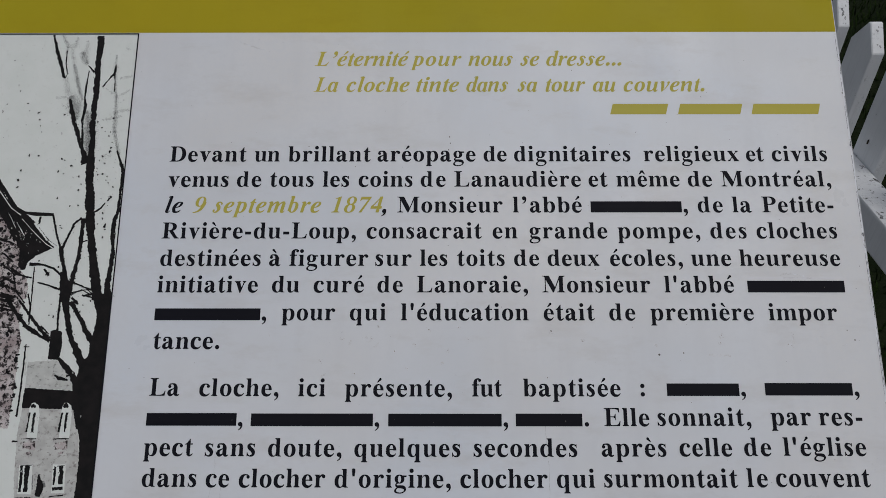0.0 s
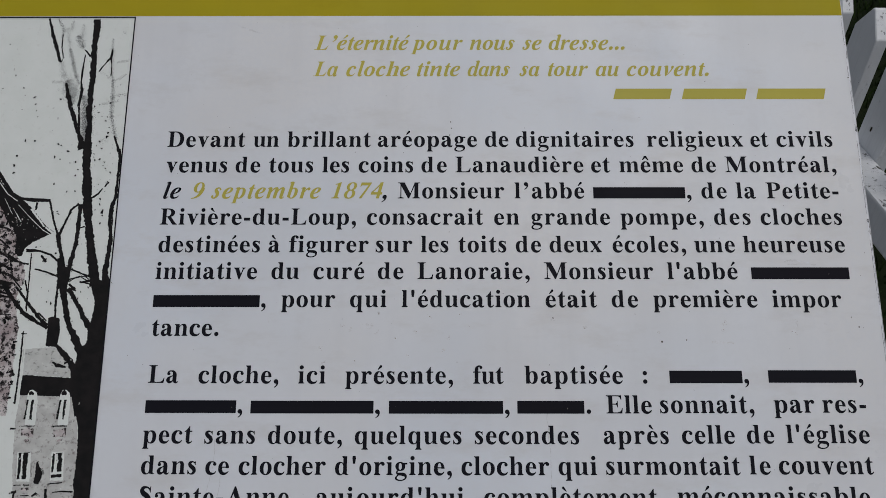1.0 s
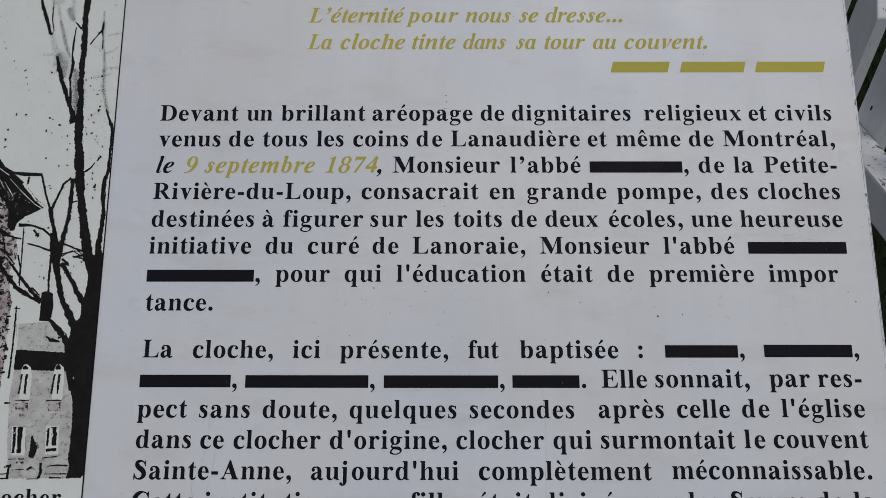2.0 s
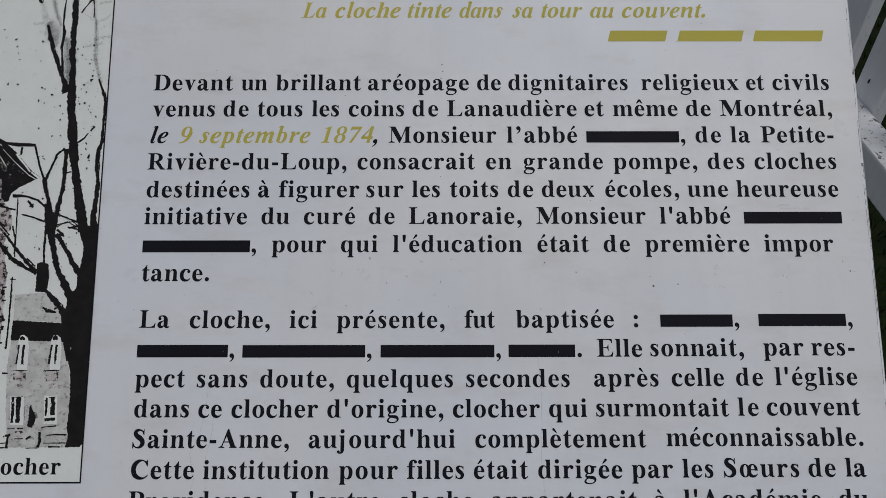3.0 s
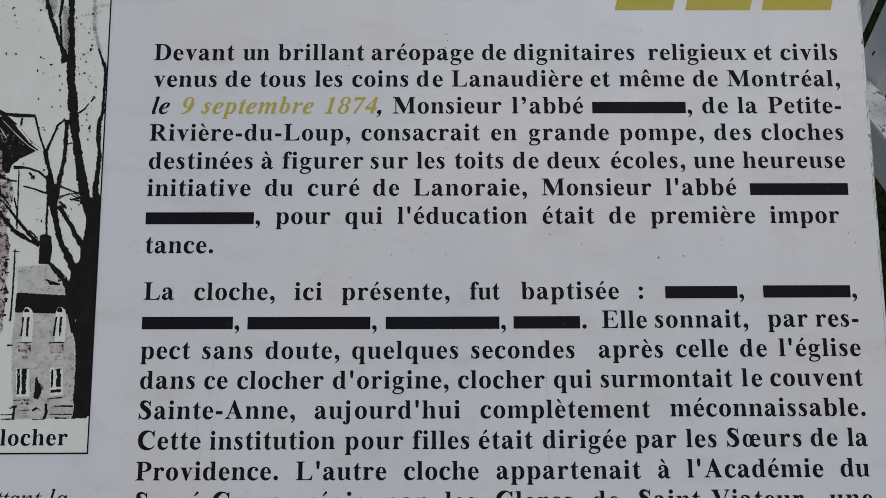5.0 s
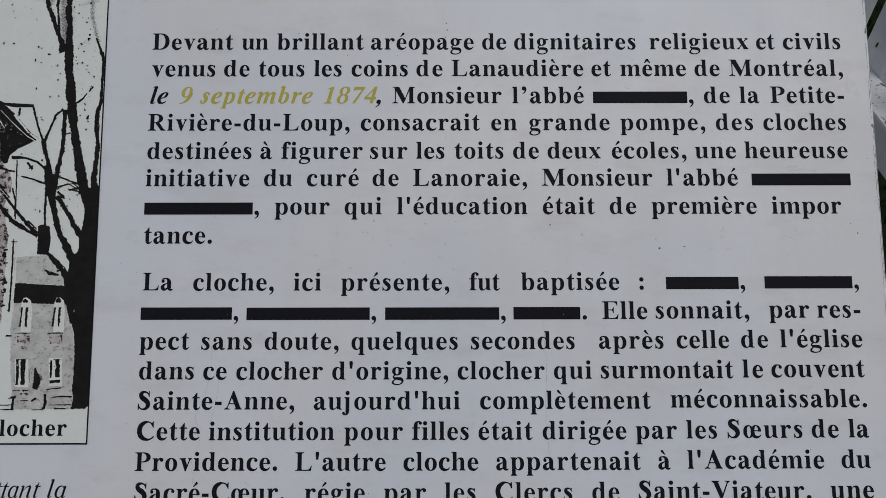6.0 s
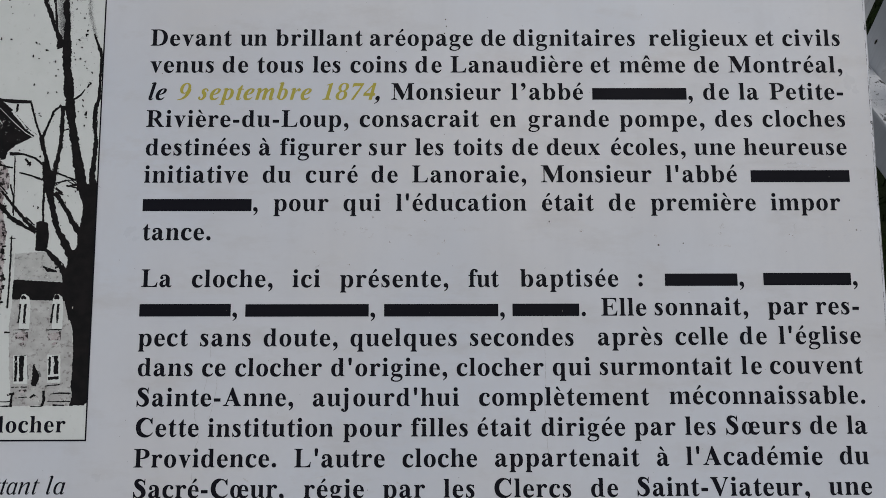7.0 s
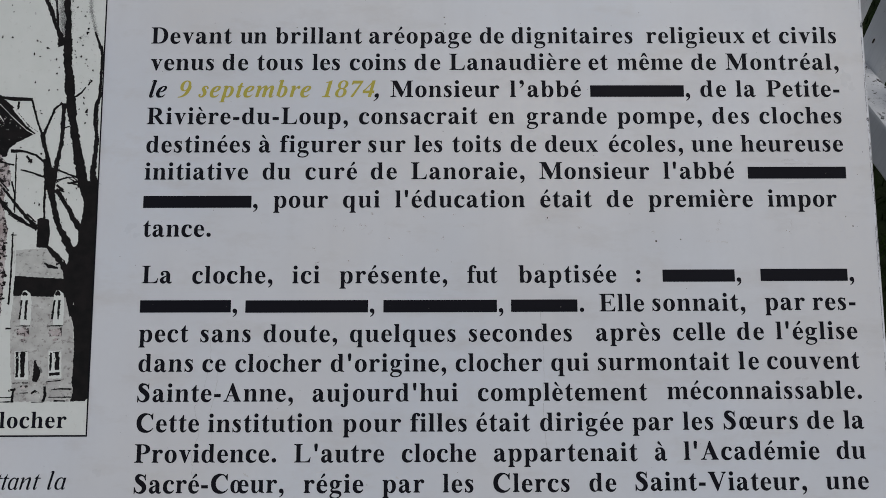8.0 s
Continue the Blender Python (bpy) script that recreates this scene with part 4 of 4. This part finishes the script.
branch("ink", [(-267.3, -85.4, 7.2), (-264.7, -98.1, 4.1), (-261.6, -108.4, 3.9), (-258.4, -116.4, 4.3), (-254.3, -123.7, 5.0), (-250.4, -129.8, 6.3)])
branch("ink", [(-263.6, -90.7, 3.9), (-257.0, -99.0, 3.2), (-252.8, -106.2, 3.4), (-247.9, -114.1, 3.9)])
branch("ink", [(-267.0, -124.0, 1.6), (-261.9, -129.3, 3.8), (-257.4, -134.3, 4.3), (-253.1, -139.6, 4.9)])
branch("ink", [(-269.7, -84.2, 1.6), (-269.7, -97.0, 1.4), (-269.2, -108.0, 1.4)])
branch("ink", [(-296.5, -87.7, 1.2), (-291.0, -94.1, 1.8), (-285.6, -100.4, 2.1), (-279.4, -107.9, 2.7), (-273.4, -113.2, 3.4)])
branch("ink", [(-303.6, -86.5, 2.8), (-296.6, -95.8, 2.1), (-289.6, -104.4, 2.1), (-280.9, -110.0, 2.5), (-273.0, -114.3, 2.5)])
branch("ink", [(-263.0, -87.7, 1.6), (-259.8, -90.3, 1.8), (-258.7, -91.0, 0.9)])
branch("ink", [(-256.2, -86.8, 1.2), (-252.8, -86.1, 1.4), (-249.4, -85.6, 1.2)])
branch("ink", [(-289.9, -85.4, 1.2), (-287.8, -92.4, 1.0), (-287.3, -102.7, 0.8)])
branch("ink", [(-267.4, -134.7, 1.1), (-263.9, -136.1, 1.8), (-259.7, -137.2, 1.1)])
branch("ink", [(-260.6, -135.4, 1.4), (-258.2, -134.9, 1.6)])
branch("ink", [(-292.5, -122.9, 1.4), (-289.9, -122.4, 1.0)])
branch("ink", [(-292.1, -130.7, 1.4), (-289.5, -130.2, 1.0)])
branch("ink", [(-292.6, -140.2, 1.3), (-290.0, -139.6, 1.0)])
branch("ink", [(-292.0, -147.8, 1.3), (-289.4, -147.3, 1.0)])
branch("ink", [(-292.0, -155.7, 1.3), (-289.4, -155.1, 1.0)])
branch("ink", [(-262.5, -37.2, 2.2), (-266.9, -41.3, 1.7), (-270.2, -50.3, 1.7), (-272.5, -57.3, 1.7)])
branch("ink", [(-261.5, -37.5, 3.1), (-261.3, -54.1, 2.5), (-261.5, -64.3, 2.5)])
branch("ink", [(-280.7, -35.7, 1.4), (-277.0, -48.1, 1.1), (-273.3, -57.8, 1.9)])
branch("ink", [(-288.7, -36.3, 1.6), (-289.1, -41.3, 0.9)])
branch("paper", [(-291.8, -40.6, 1.6), (-283.2, -51.1, 0.9), (-275.9, -56.7, 1.9)])
branch("ink", [(-273.9, -56.9, 2.2), (-271.4, -64.2, 2.5), (-268.9, -72.8, 2.5), (-266.3, -82.8, 3.3)])
branch("ink", [(-261.1, -55.5, 2.8), (-262.1, -65.6, 2.8), (-263.7, -75.6, 3.1), (-266.6, -84.2, 3.6)])
branch("ink", [(-291.6, -67.0, 2.5), (-283.1, -67.3, 1.4), (-276.4, -69.6, 1.4), (-269.3, -75.6, 1.4)])
branch("ink", [(-285.1, -78.5, 0.8), (-277.9, -80.2, 1.1), (-270.9, -82.8, 1.3)])
branch("ink", [(-267.7, -77.1, 1.4), (-259.6, -79.9, 1.3), (-251.3, -83.0, 1.3)])
branch("ink", [(-263.5, -86.3, 0.8), (-257.2, -82.8, 0.8), (-251.2, -86.3, 1.1)])
branch("ink", [(-288.3, -68.5, 1.1), (-287.5, -87.0, 0.8), (-286.8, -104.5, 0.8)])
branch("ink", [(-287.0, -116.2, 0.8), (-286.9, -124.3, 1.3), (-286.6, -139.1, 1.3), (-286.9, -158.9, 1.1)])
branch("paper", [(-284.9, -118.9, 0.8), (-284.6, -139.1, 1.1), (-285.2, -156.3, 1.1)])
branch("ink", [(-288.2, -117.8, 0.7), (-284.7, -117.8, 0.7)])
branch("ink", [(-287.7, -172.9, 1.4), (-284.3, -172.9, 1.1)])
branch("ink", [(-267.5, -134.4, 0.8), (-264.5, -136.7, 1.9), (-259.2, -137.5, 1.1)])
branch("ink", [(-310.2, -65.6, 1.1), (-300.7, -72.8, 1.1), (-289.0, -75.6, 1.1)])
branch("ink", [(-306.4, -91.9, 1.1), (-297.7, -94.3, 1.1), (-287.8, -105.2, 1.1)])
branch("ink", [(-300.7, -72.8, 1.1), (-297.7, -84.2, 1.1), (-291.1, -91.2, 1.1)])
branch("ink", [(-308.5, -77.1, 1.0), (-301.9, -84.2, 1.0)])
branch("ink", [(-308.9, -59.8, 1.0), (-301.7, -65.6, 1.0)])
branch("ink", [(-279.5, -105.2, 1.1), (-274.0, -110.0, 1.1)])
branch("ink", [(-282.0, -69.9, 1.7), (-278.6, -74.2, 1.7)])
branch("ink", [(-261.9, -90.5, 1.4), (-258.2, -91.9, 1.4)])
branch("ink", [(-264.0, -84.9, 0.8), (-253.7, -82.8, 0.8), (-250.6, -85.6, 0.8)])
branch("ink", [(-256.8, -86.3, 1.1), (-249.6, -87.7, 1.1)])
branch("ink", [(-304.4, -105.9, 0.7), (-295.9, -106.5, 0.7)])
branch("ink", [(-290.6, -105.2, 0.8), (-283.0, -110.0, 0.8)])
branch("ink", [(-306.8, -88.9, 1.6), (-302.0, -90.0, 2.3), (-298.9, -93.7, 1.8), (-291.9, -102.7, 1.6)])
branch("ink", [(-306.0, -94.1, 1.2), (-298.9, -95.4, 1.2), (-293.5, -98.1, 0.9)])
branch("ink", [(-307.2, -85.8, 3.0), (-301.2, -87.7, 3.5), (-297.3, -87.0, 1.6)])
branch("ink", [(-312.3, -50.9, 2.6), (-304.8, -53.3, 1.2), (-299.9, -55.2, 1.2)])
branch("ink", [(-308.1, -79.5, 2.6), (-300.8, -81.9, 1.9), (-294.2, -85.8, 1.4)])
branch("ink", [(-307.6, -74.8, 1.2), (-298.5, -78.6, 1.4)])
branch("ink", [(-302.5, -70.1, 2.3), (-296.2, -73.6, 1.6), (-291.3, -75.4, 1.2)])
branch("ink", [(-271.2, -71.8, 1.9), (-268.9, -79.5, 5.1), (-266.6, -88.8, 7.6)])
branch("ink", [(-263.4, -71.3, 2.8), (-264.5, -79.5, 3.5), (-265.7, -86.5, 5.1)])
branch("ink", [(-271.5, -54.5, 1.2), (-273.0, -57.5, 3.1), (-271.6, -65.3, 2.3)])
patch("window_surround", "paper", [(-279.2, -170.8), (-279.7, -161.5), (-279.9, -153.7), (-278.7, -150.8), (-276.8, -150.5), (-274.4, -152.4), (-273.4, -157.6), (-273.3, -166.7), (-273.3, -171.1)], 0.2)
branch("ink", [(-278.9, -153.4, 1.4), (-277.7, -152.1, 3.1), (-276.2, -153.4, 1.4)])
branch("ink", [(-279.3, -156.3, 1.3), (-279.5, -161.5, 1.3), (-279.9, -167.5, 1.3)])
branch("ink", [(-276.3, -156.3, 1.8), (-276.4, -161.5, 1.7), (-276.4, -167.5, 1.5)])
branch("ink", [(-282.3, -171.4, 0.6), (-273.5, -171.2, 0.8)])
branch("stone", [(-281.0, -175.1, 4.7), (-273.7, -174.7, 5.6)])
branch("stone", [(-278.4, -179.6, 1.9), (-275.8, -178.9, 1.4)])
patch("window_surround", "paper", [(-260.2, -170.8), (-260.6, -161.5), (-260.7, -153.7), (-259.5, -150.8), (-257.6, -150.5), (-255.2, -152.3), (-254.3, -157.6), (-254.3, -166.7), (-254.3, -171.1)], 0.2)
branch("ink", [(-259.7, -153.4, 1.4), (-258.5, -152.1, 3.1), (-257.0, -153.4, 1.4)])
branch("ink", [(-260.1, -156.3, 1.3), (-260.4, -161.5, 1.3), (-260.9, -167.5, 1.3)])
branch("ink", [(-257.2, -156.3, 1.8), (-257.3, -161.5, 1.7), (-257.4, -167.5, 1.5)])
branch("ink", [(-263.4, -171.3, 0.6), (-254.5, -171.2, 0.8)])
branch("stone", [(-262.1, -175.1, 4.7), (-254.8, -174.7, 5.6)])
branch("stone", [(-259.5, -179.5, 1.9), (-256.9, -178.9, 1.4)])
patch("window_surround", "paper", [(-281.5, -185.9), (-273.6, -185.9), (-272.6, -202.1), (-280.4, -202.0)], 0.2)
patch("window_surround", "paper", [(-261.9, -185.6), (-254.4, -185.6), (-253.4, -201.5), (-260.9, -201.5)], 0.2)
branch("ink", [(-280.0, -186.5, 1.8), (-279.2, -200.8, 1.8)])
branch("ink", [(-276.7, -186.2, 3.0), (-275.9, -200.8, 2.8)])
branch("ink", [(-280.8, -186.5, 0.5), (-274.0, -186.1, 0.5)])
branch("ink", [(-260.3, -186.9, 1.5), (-260.1, -197.0, 1.4)])
branch("ink", [(-256.8, -186.6, 3.0), (-256.3, -196.6, 2.8)])
branch("ink", [(-260.7, -199.2, 2.0), (-254.6, -198.6, 1.8)])
branch("ink", [(-259.2, -186.6, 0.7), (-255.0, -186.3, 0.7)])
branch("ink", [(-269.4, -191.1, 1.0), (-267.7, -197.6, 4.7), (-268.6, -203.4, 3.0)])
branch("grey_ink", [(-266.5, -195.0, 1.7), (-265.0, -198.2, 1.3)])
branch("grey_ink", [(-272.9, -191.7, 0.5), (-272.1, -199.5, 0.8)])
branch("ink", [(-281.6, -204.1, 0.5), (-272.5, -204.0, 0.7)])
branch("ink", [(-262.1, -203.4, 0.7), (-253.7, -202.6, 0.7)])
branch("ink", [(-283.6, -208.5, 1.0), (-279.4, -207.5, 2.0)])
branch("ink", [(-280.7, -207.8, 1.7), (-281.2, -214.5, 1.7)])
branch("ink", [(-288.2, -212.3, 0.7), (-281.0, -212.0, 0.5)])
branch("ink", [(-288.0, -214.8, 0.5), (-280.2, -214.6, 1.0)])
branch("ink", [(-277.0, -209.8, 0.5), (-272.1, -209.6, 0.8)])
branch("ink", [(-270.5, -210.1, 0.7), (-268.3, -208.5, 1.7), (-265.6, -210.1, 0.7)])
branch("ink", [(-262.9, -206.0, 2.0), (-262.3, -210.5, 1.7), (-263.4, -214.6, 1.7)])
branch("stone", [(-276.9, -206.6, 2.0), (-272.3, -205.9, 1.7)])
branch("ink", [(-258.9, -207.9, 0.5), (-253.4, -207.4, 1.0), (-247.2, -207.6, 0.7)])
branch("ink", [(-260.3, -212.2, 0.5), (-247.3, -212.1, 0.7)])
branch("ink", [(-257.2, -214.2, 1.0), (-250.4, -214.3, 0.8)])
branch("ink", [(-270.1, -214.9, 0.4), (-263.3, -214.8, 0.5)])


def flecks(name, mat, x0, x1, y0, y1, count, lo, hi, parent, z=None):
    """Small ragged dots strewn over a field, in millimetres."""
    vs, fs, z = [], [], z or level()
    for _ in range(count):
        x, y, r = random.uniform(x0, x1), random.uniform(y0, y1), random.uniform(lo, hi)
        a, sx, i = random.uniform(0, 6.28), random.uniform(0.4, 2.2), len(vs)
        for k in range(7):
            q = r * random.uniform(0.35, 1.35)
            px, py = q * sx * math.cos(k * 0.898), q * math.sin(k * 0.898)
            vs.append(((x + px * math.cos(a) - py * math.sin(a)) / 1000, (y + px * math.sin(a) + py * math.cos(a)) / 1000, z))
        fs.append(tuple(range(i, i + 7)))
    tagged(link_mesh(name, vs, fs, mat, parent), kind="stuff")


for x0, x1, y0, y1, n, mat in ((-259, -246, -50, 30, 22, "ink"), (-259, -244, -40, 60, 30, "tone_2"), (-318, -306, -66, -44, 40, "ink"), (-325, -305, 2, 60, 8, "grey_ink"), (-288, -266, -14, 40, 12, "tone_2"), (-300, -250, -70, -40, 40, "ink"), (-280, -250, -100, -70, 30, "ink"), (-318, -292, -100, -45, 70, "ink"), (-318, -290, -165, -100, 60, "ink"), (-318, -292, -165, -60, 60, "grey_ink"), (-284, -248, -214, -158, 90, "smoke"), (-284, -256, -142, -128, 30, "smoke"), (-340, -300, 10, 80, 14, "smoke")):
    flecks("printed_grain", mat, x0, x1, y0, y1, n, 0.12, 0.55, photo)
for x, y in ((-256.9, 23.3), (-254.1, 20.5), (-251.3, 17.4), (-249.3, 9.6), (-249.6, 7.1), (-259.7, 27.2), (-256.2, 28.5), (-279.9, 2.0), (-277.9, 1.1), (-273.5, -2.8), (-281.9, 32.5), (-306.9, 40.2), (-249.6, 29.8), (-254.1, 3.9), (-252.3, -1.2), (-281.3, -6.3), (-277.8, -8.2), (-305.2, -6.0), (-306.2, -12.3), (-305.8, -16.9), (-279.6, -24.4), (-271.0, -29.5), (-265.9, -29.1), (-265.6, -14.9), (-267.0, -18.9), (-267.8, -10.1), (-248.4, -14.1), (-245.2, -17.0), (-255.7, -8.9), (-252.8, -8.2), (-249.5, -10.1), (-245.6, -23.9), (-249.5, -34.1), (-252.3, -41.2), (-247.2, -44.8), (-248.1, -49.9), (-280.4, -73.6), (-278.6, -72.4)):
    lo = random.uniform(0.45, 0.8)
    flecks("printed_grain", "ink", x - 0.2, x + 0.2, y - 0.2, y + 0.2, 3, lo * 0.5, lo, photo)
for x, y in ((-298.9, 33.8), (-297.9, 29.1), (-296.7, 24.7), (-295.3, 20.4), (-301.3, 4.2), (-295.1, 4.2), (-319.7, 70.9)):
    flecks("printed_grain", "ink", x - 0.05, x + 0.05, y - 0.05, y + 0.05, 1, 0.45, 0.55, photo)
for pts, w in (([(-320, -15.5), (-307.5, -31), (-301, -35.5)], 0.5), ([(-300, -38), (-292, -46), (-283, -54), (-278, -57)], 0.45), ([(-303, -40), (-297, -49)], 0.4), ([(-309, -34), (-303, -44)], 0.35)):
    branch("paper", [(x, y, w) for x, y in pts])
for x0, x1, y0, y1, n in ((-322, -303, -60, -38, 60), (-322, -298, -98, -60, 120), (-322, -290, -165, -98, 90)):
    flecks("printed_grain", "ink", x0, x1, y0, y1, n, 0.3, 1.35, photo)
flecks("printed_grain", "paper", -308, -284, -60, -38, 26, 0.10, 0.30, photo)
flecks("printed_grain", "stone", -310, -296, -66, -46, 34, 0.2, 0.6, photo)
z = level()
for x0, x1, x2, x3, y0, y1 in ((PHOTO_L, PHOTO_R + 0.0006, PHOTO_R + 0.0006, PHOTO_L, PHOTO_T - 0.0003, PHOTO_T + 0.0005), (PHOTO_L, PHOTO_R + SKEW + 0.0006, PHOTO_R + SKEW + 0.0006, PHOTO_L, PHOTO_B - 0.0004, PHOTO_B + 0.0005),
                               (PHOTO_R + SKEW - 0.0002, PHOTO_R + SKEW + 0.0006, PHOTO_R + 0.0006, PHOTO_R - 0.0002, PHOTO_B + 0.0005, PHOTO_T - 0.0003), (PHOTO_L - 0.0005, PHOTO_L, PHOTO_L, PHOTO_L - 0.0005, PHOTO_B, PHOTO_T)):
    link_mesh("border", [(x0, y0, z), (x1, y0, z), (x2, y1, z), (x3, y1, z)], [(0, 1, 2, 3)], "black", photo)

# ---- wear on the panel ----
for x, y, r in ((-31.5, 16.8, 0.55), (-31.0, 12.5, 0.5), (-32.1, 7.9, 0.5), (94.0, -122.3, 0.8), (108.6, -121.3, 0.55), (211.9, -113.5, 0.6), (29.6, -108.1, 0.5), (132.4, 44.4, 0.4), (224.8, 47.1, 0.6)):
    link_mesh("dirt_speck", [((x + r * 0.8 * math.cos(k * 0.698) * random.uniform(0.85, 1.1)) / 1000, (y + r * 0.8 * math.sin(k * 0.698)) / 1000, 0.00013) for k in range(9)], [tuple(range(9))], "speck", sign)
for x, y in ((-96.4, -113.2), (-91.8, -115.4), (-76.0, -116.8), (-78.7, -112.6), (-81.0, -112.4), (-74.9, -105.8), (-44.1, -107.4), (-20.4, -113.3), (-52.2, -116.4), (-64.5, -120.4), (-56.8, -130.4), (-32.5, -119.8), (-36.5, -127.9), (-108.9, -126.3), (-106.5, -134.4), (-88.4, -133.5), (-26.3, -106.2), (132.0, -111.0), (131.0, -115.0), (175.3, -110.5), (171.9, -116.1), (173.7, -116.7), (48.2, -114.3), (29.7, -108.5), (78.7, -105.8), (91.8, -116.6)):
    flecks("dirt_speck", "stain", x - 0.1, x + 0.1, y - 0.1, y + 0.1, 2, 0.14, 0.32, sign, 0.00013)
    flecks("dirt_speck", "smudge", x - 1.2, x + 1.2, y - 1.2, y + 1.2, 4, 0.25, 0.7, sign, 0.000028)
flecks("dirt", "speck", -225, 222, -270, 85, 130, 0.10, 0.28, sign, 0.000132)


def crack(pts):
    photo_level, path = 0.00009, []
    for (xa, ya), (xb, yb) in zip(pts, pts[1:]):
        path += [(xa + (xb - xa) * k / 8 + random.uniform(-0.4, 0.4), ya + (yb - ya) * k / 8) for k in range(8)]
    vs = [((x + s * 0.085) / 1000, y / 1000, photo_level) for x, y in path for s in (-1, 1)]
    link_mesh("crack", vs, [(2 * k, 2 * k + 1, 2 * k + 3, 2 * k + 2) for k in range(len(path) - 1)], "crack", sign)


crack([(-168, -178), (-168, -192), (-171, -208), (-176, -218), (-173, -234), (-177, -244), (-176, -258)])
crack([(-163, -190), (-164, -208), (-167, -221), (-166, -240)])
crack([(24, -160), (26, -190), (25, -219), (27, -245)])


def smudge(pts, wide):
    """A faint broken smear of dirt, in millimetres."""
    path = []
    for (xa, ya), (xb, yb) in zip(pts, pts[1:]):
        n = max(2, int(math.hypot(xb - xa, yb - ya) / 0.5))
        path += [(xa + (xb - xa) * k / n, ya + (yb - ya) * k / n + random.uniform(-0.2, 0.2)) for k in range(n)]
    vs = [((x + random.uniform(-0.1, 0.1)) / 1000, (y + s * wide * random.uniform(0.05, 0.5)) / 1000, 0.00003) for x, y in path for s in (-1, 1)]
    link_mesh("smudge", vs, [(2 * k, 2 * k + 1, 2 * k + 3, 2 * k + 2) for k in range(len(path) - 1)], "smudge", sign)


smudge([(171.2, -73.4), (178.1, -73.0), (186.6, -74.5)], 1.6)
smudge([(173.0, -75.5), (182.1, -75.2), (191.0, -75.9)], 1.2)
smudge([(176.7, -70.6), (182.2, -67.4)], 1.0)
smudge([(174.0, -110.1), (175.5, -112.1), (172.7, -115.5), (171.2, -116.9)], 1.4)
smudge([(131.5, -110.5), (130.8, -114.9)], 0.9)
smudge([(203.7, -116.9), (207.2, -116.2)], 0.8)
smudge([(123.7, -122.3), (137.2, -122.9)], 2.2)
smudge([(-168.1, 66.6), (-167.1, 69.1)], 1.2)
smudge([(-171.1, 84.3), (-153.8, 78.1)], 1.6)
smudge([(-63.0, 38.3), (-58.6, 42.3)], 1.0)
smudge([(92.8, 17.7), (94.3, 13.1)], 0.8)
smudge([(-141.1, -109.5), (-140.0, -112.2)], 1.4)
smudge([(-96.9, -112.9), (-95.4, -117.0)], 1.4)
smudge([(-84.7, -112.2), (-80.5, -114.9), (-77.8, -113.6)], 1.4)
smudge([(29.5, -108.4), (27.8, -109.5)], 1.2)
smudge([(47.4, -114.2), (49.4, -113.9)], 1.2)
smudge([(-135.7, -201.2), (-136.3, -203.8)], 1.2)
smudge([(-147.1, -255.2), (-143.2, -257.7)], 1.6)
smudge([(-105.3, -255.4), (-97.3, -252.9)], 1.8)
smudge([(-60.2, -257.8), (-53.7, -260.0)], 1.4)


def worn_edge(y0, y1, wide, mat):
    n = max(2, int((y1 - y0) / 1.2))
    vs = []
    for k in range(n + 1):
        y = y0 + (y1 - y0) * k / n
        vs += [((RIGHT * 1000 - 0.7) / 1000, y / 1000, 0.00011), ((RIGHT * 1000 - 0.7 - wide * random.uniform(0.1, 1.0)) / 1000, y / 1000, 0.00011)]
    link_mesh("worn_edge", vs, [(2 * k, 2 * k + 2, 2 * k + 3, 2 * k + 1) for k in range(n)], mat, sign)


def edge_line(x0, x1, y0, y1, jitter, mat, z):
    n = int((y1 - y0) / 1.5)
    vs = []
    for k in range(n + 1):
        y = y0 + (y1 - y0) * k / n
        vs += [(RIGHT + (x1 + random.uniform(-jitter, jitter)) / 1000, y / 1000, z), (RIGHT + (x0 + random.uniform(-jitter, jitter)) / 1000, y / 1000, z)]
    link_mesh("worn_edge", vs, [(2 * k, 2 * k + 2, 2 * k + 3, 2 * k + 1) for k in range(n)], mat, sign)


edge_line(-1.7, -0.75, -290, 91, 0.12, "bare_white", 0.00005)
for y0, y1 in ((-288, -262), (-255, -214), (-205, -188), (-180, -150), (-146, -112), (-92, -60), (-44, -20), (-12, 4), (22, 38), (48, 58), (70, 88)):
    edge_line(-1.75, -1.5, y0, y1, 0.08, "chip", 0.00008)
for y0, y1, w in ((8, 15, 1.4), (-57, -47, 1.7), (-100, -93, 0.9), (60, 66, 0.7), (-140, -128, 0.7), (30, 45, 0.4), (-35, -12, 0.35), (-90, -62, 0.4), (-128, -104, 0.4)):
    worn_edge(y0, y1, w, "chip")
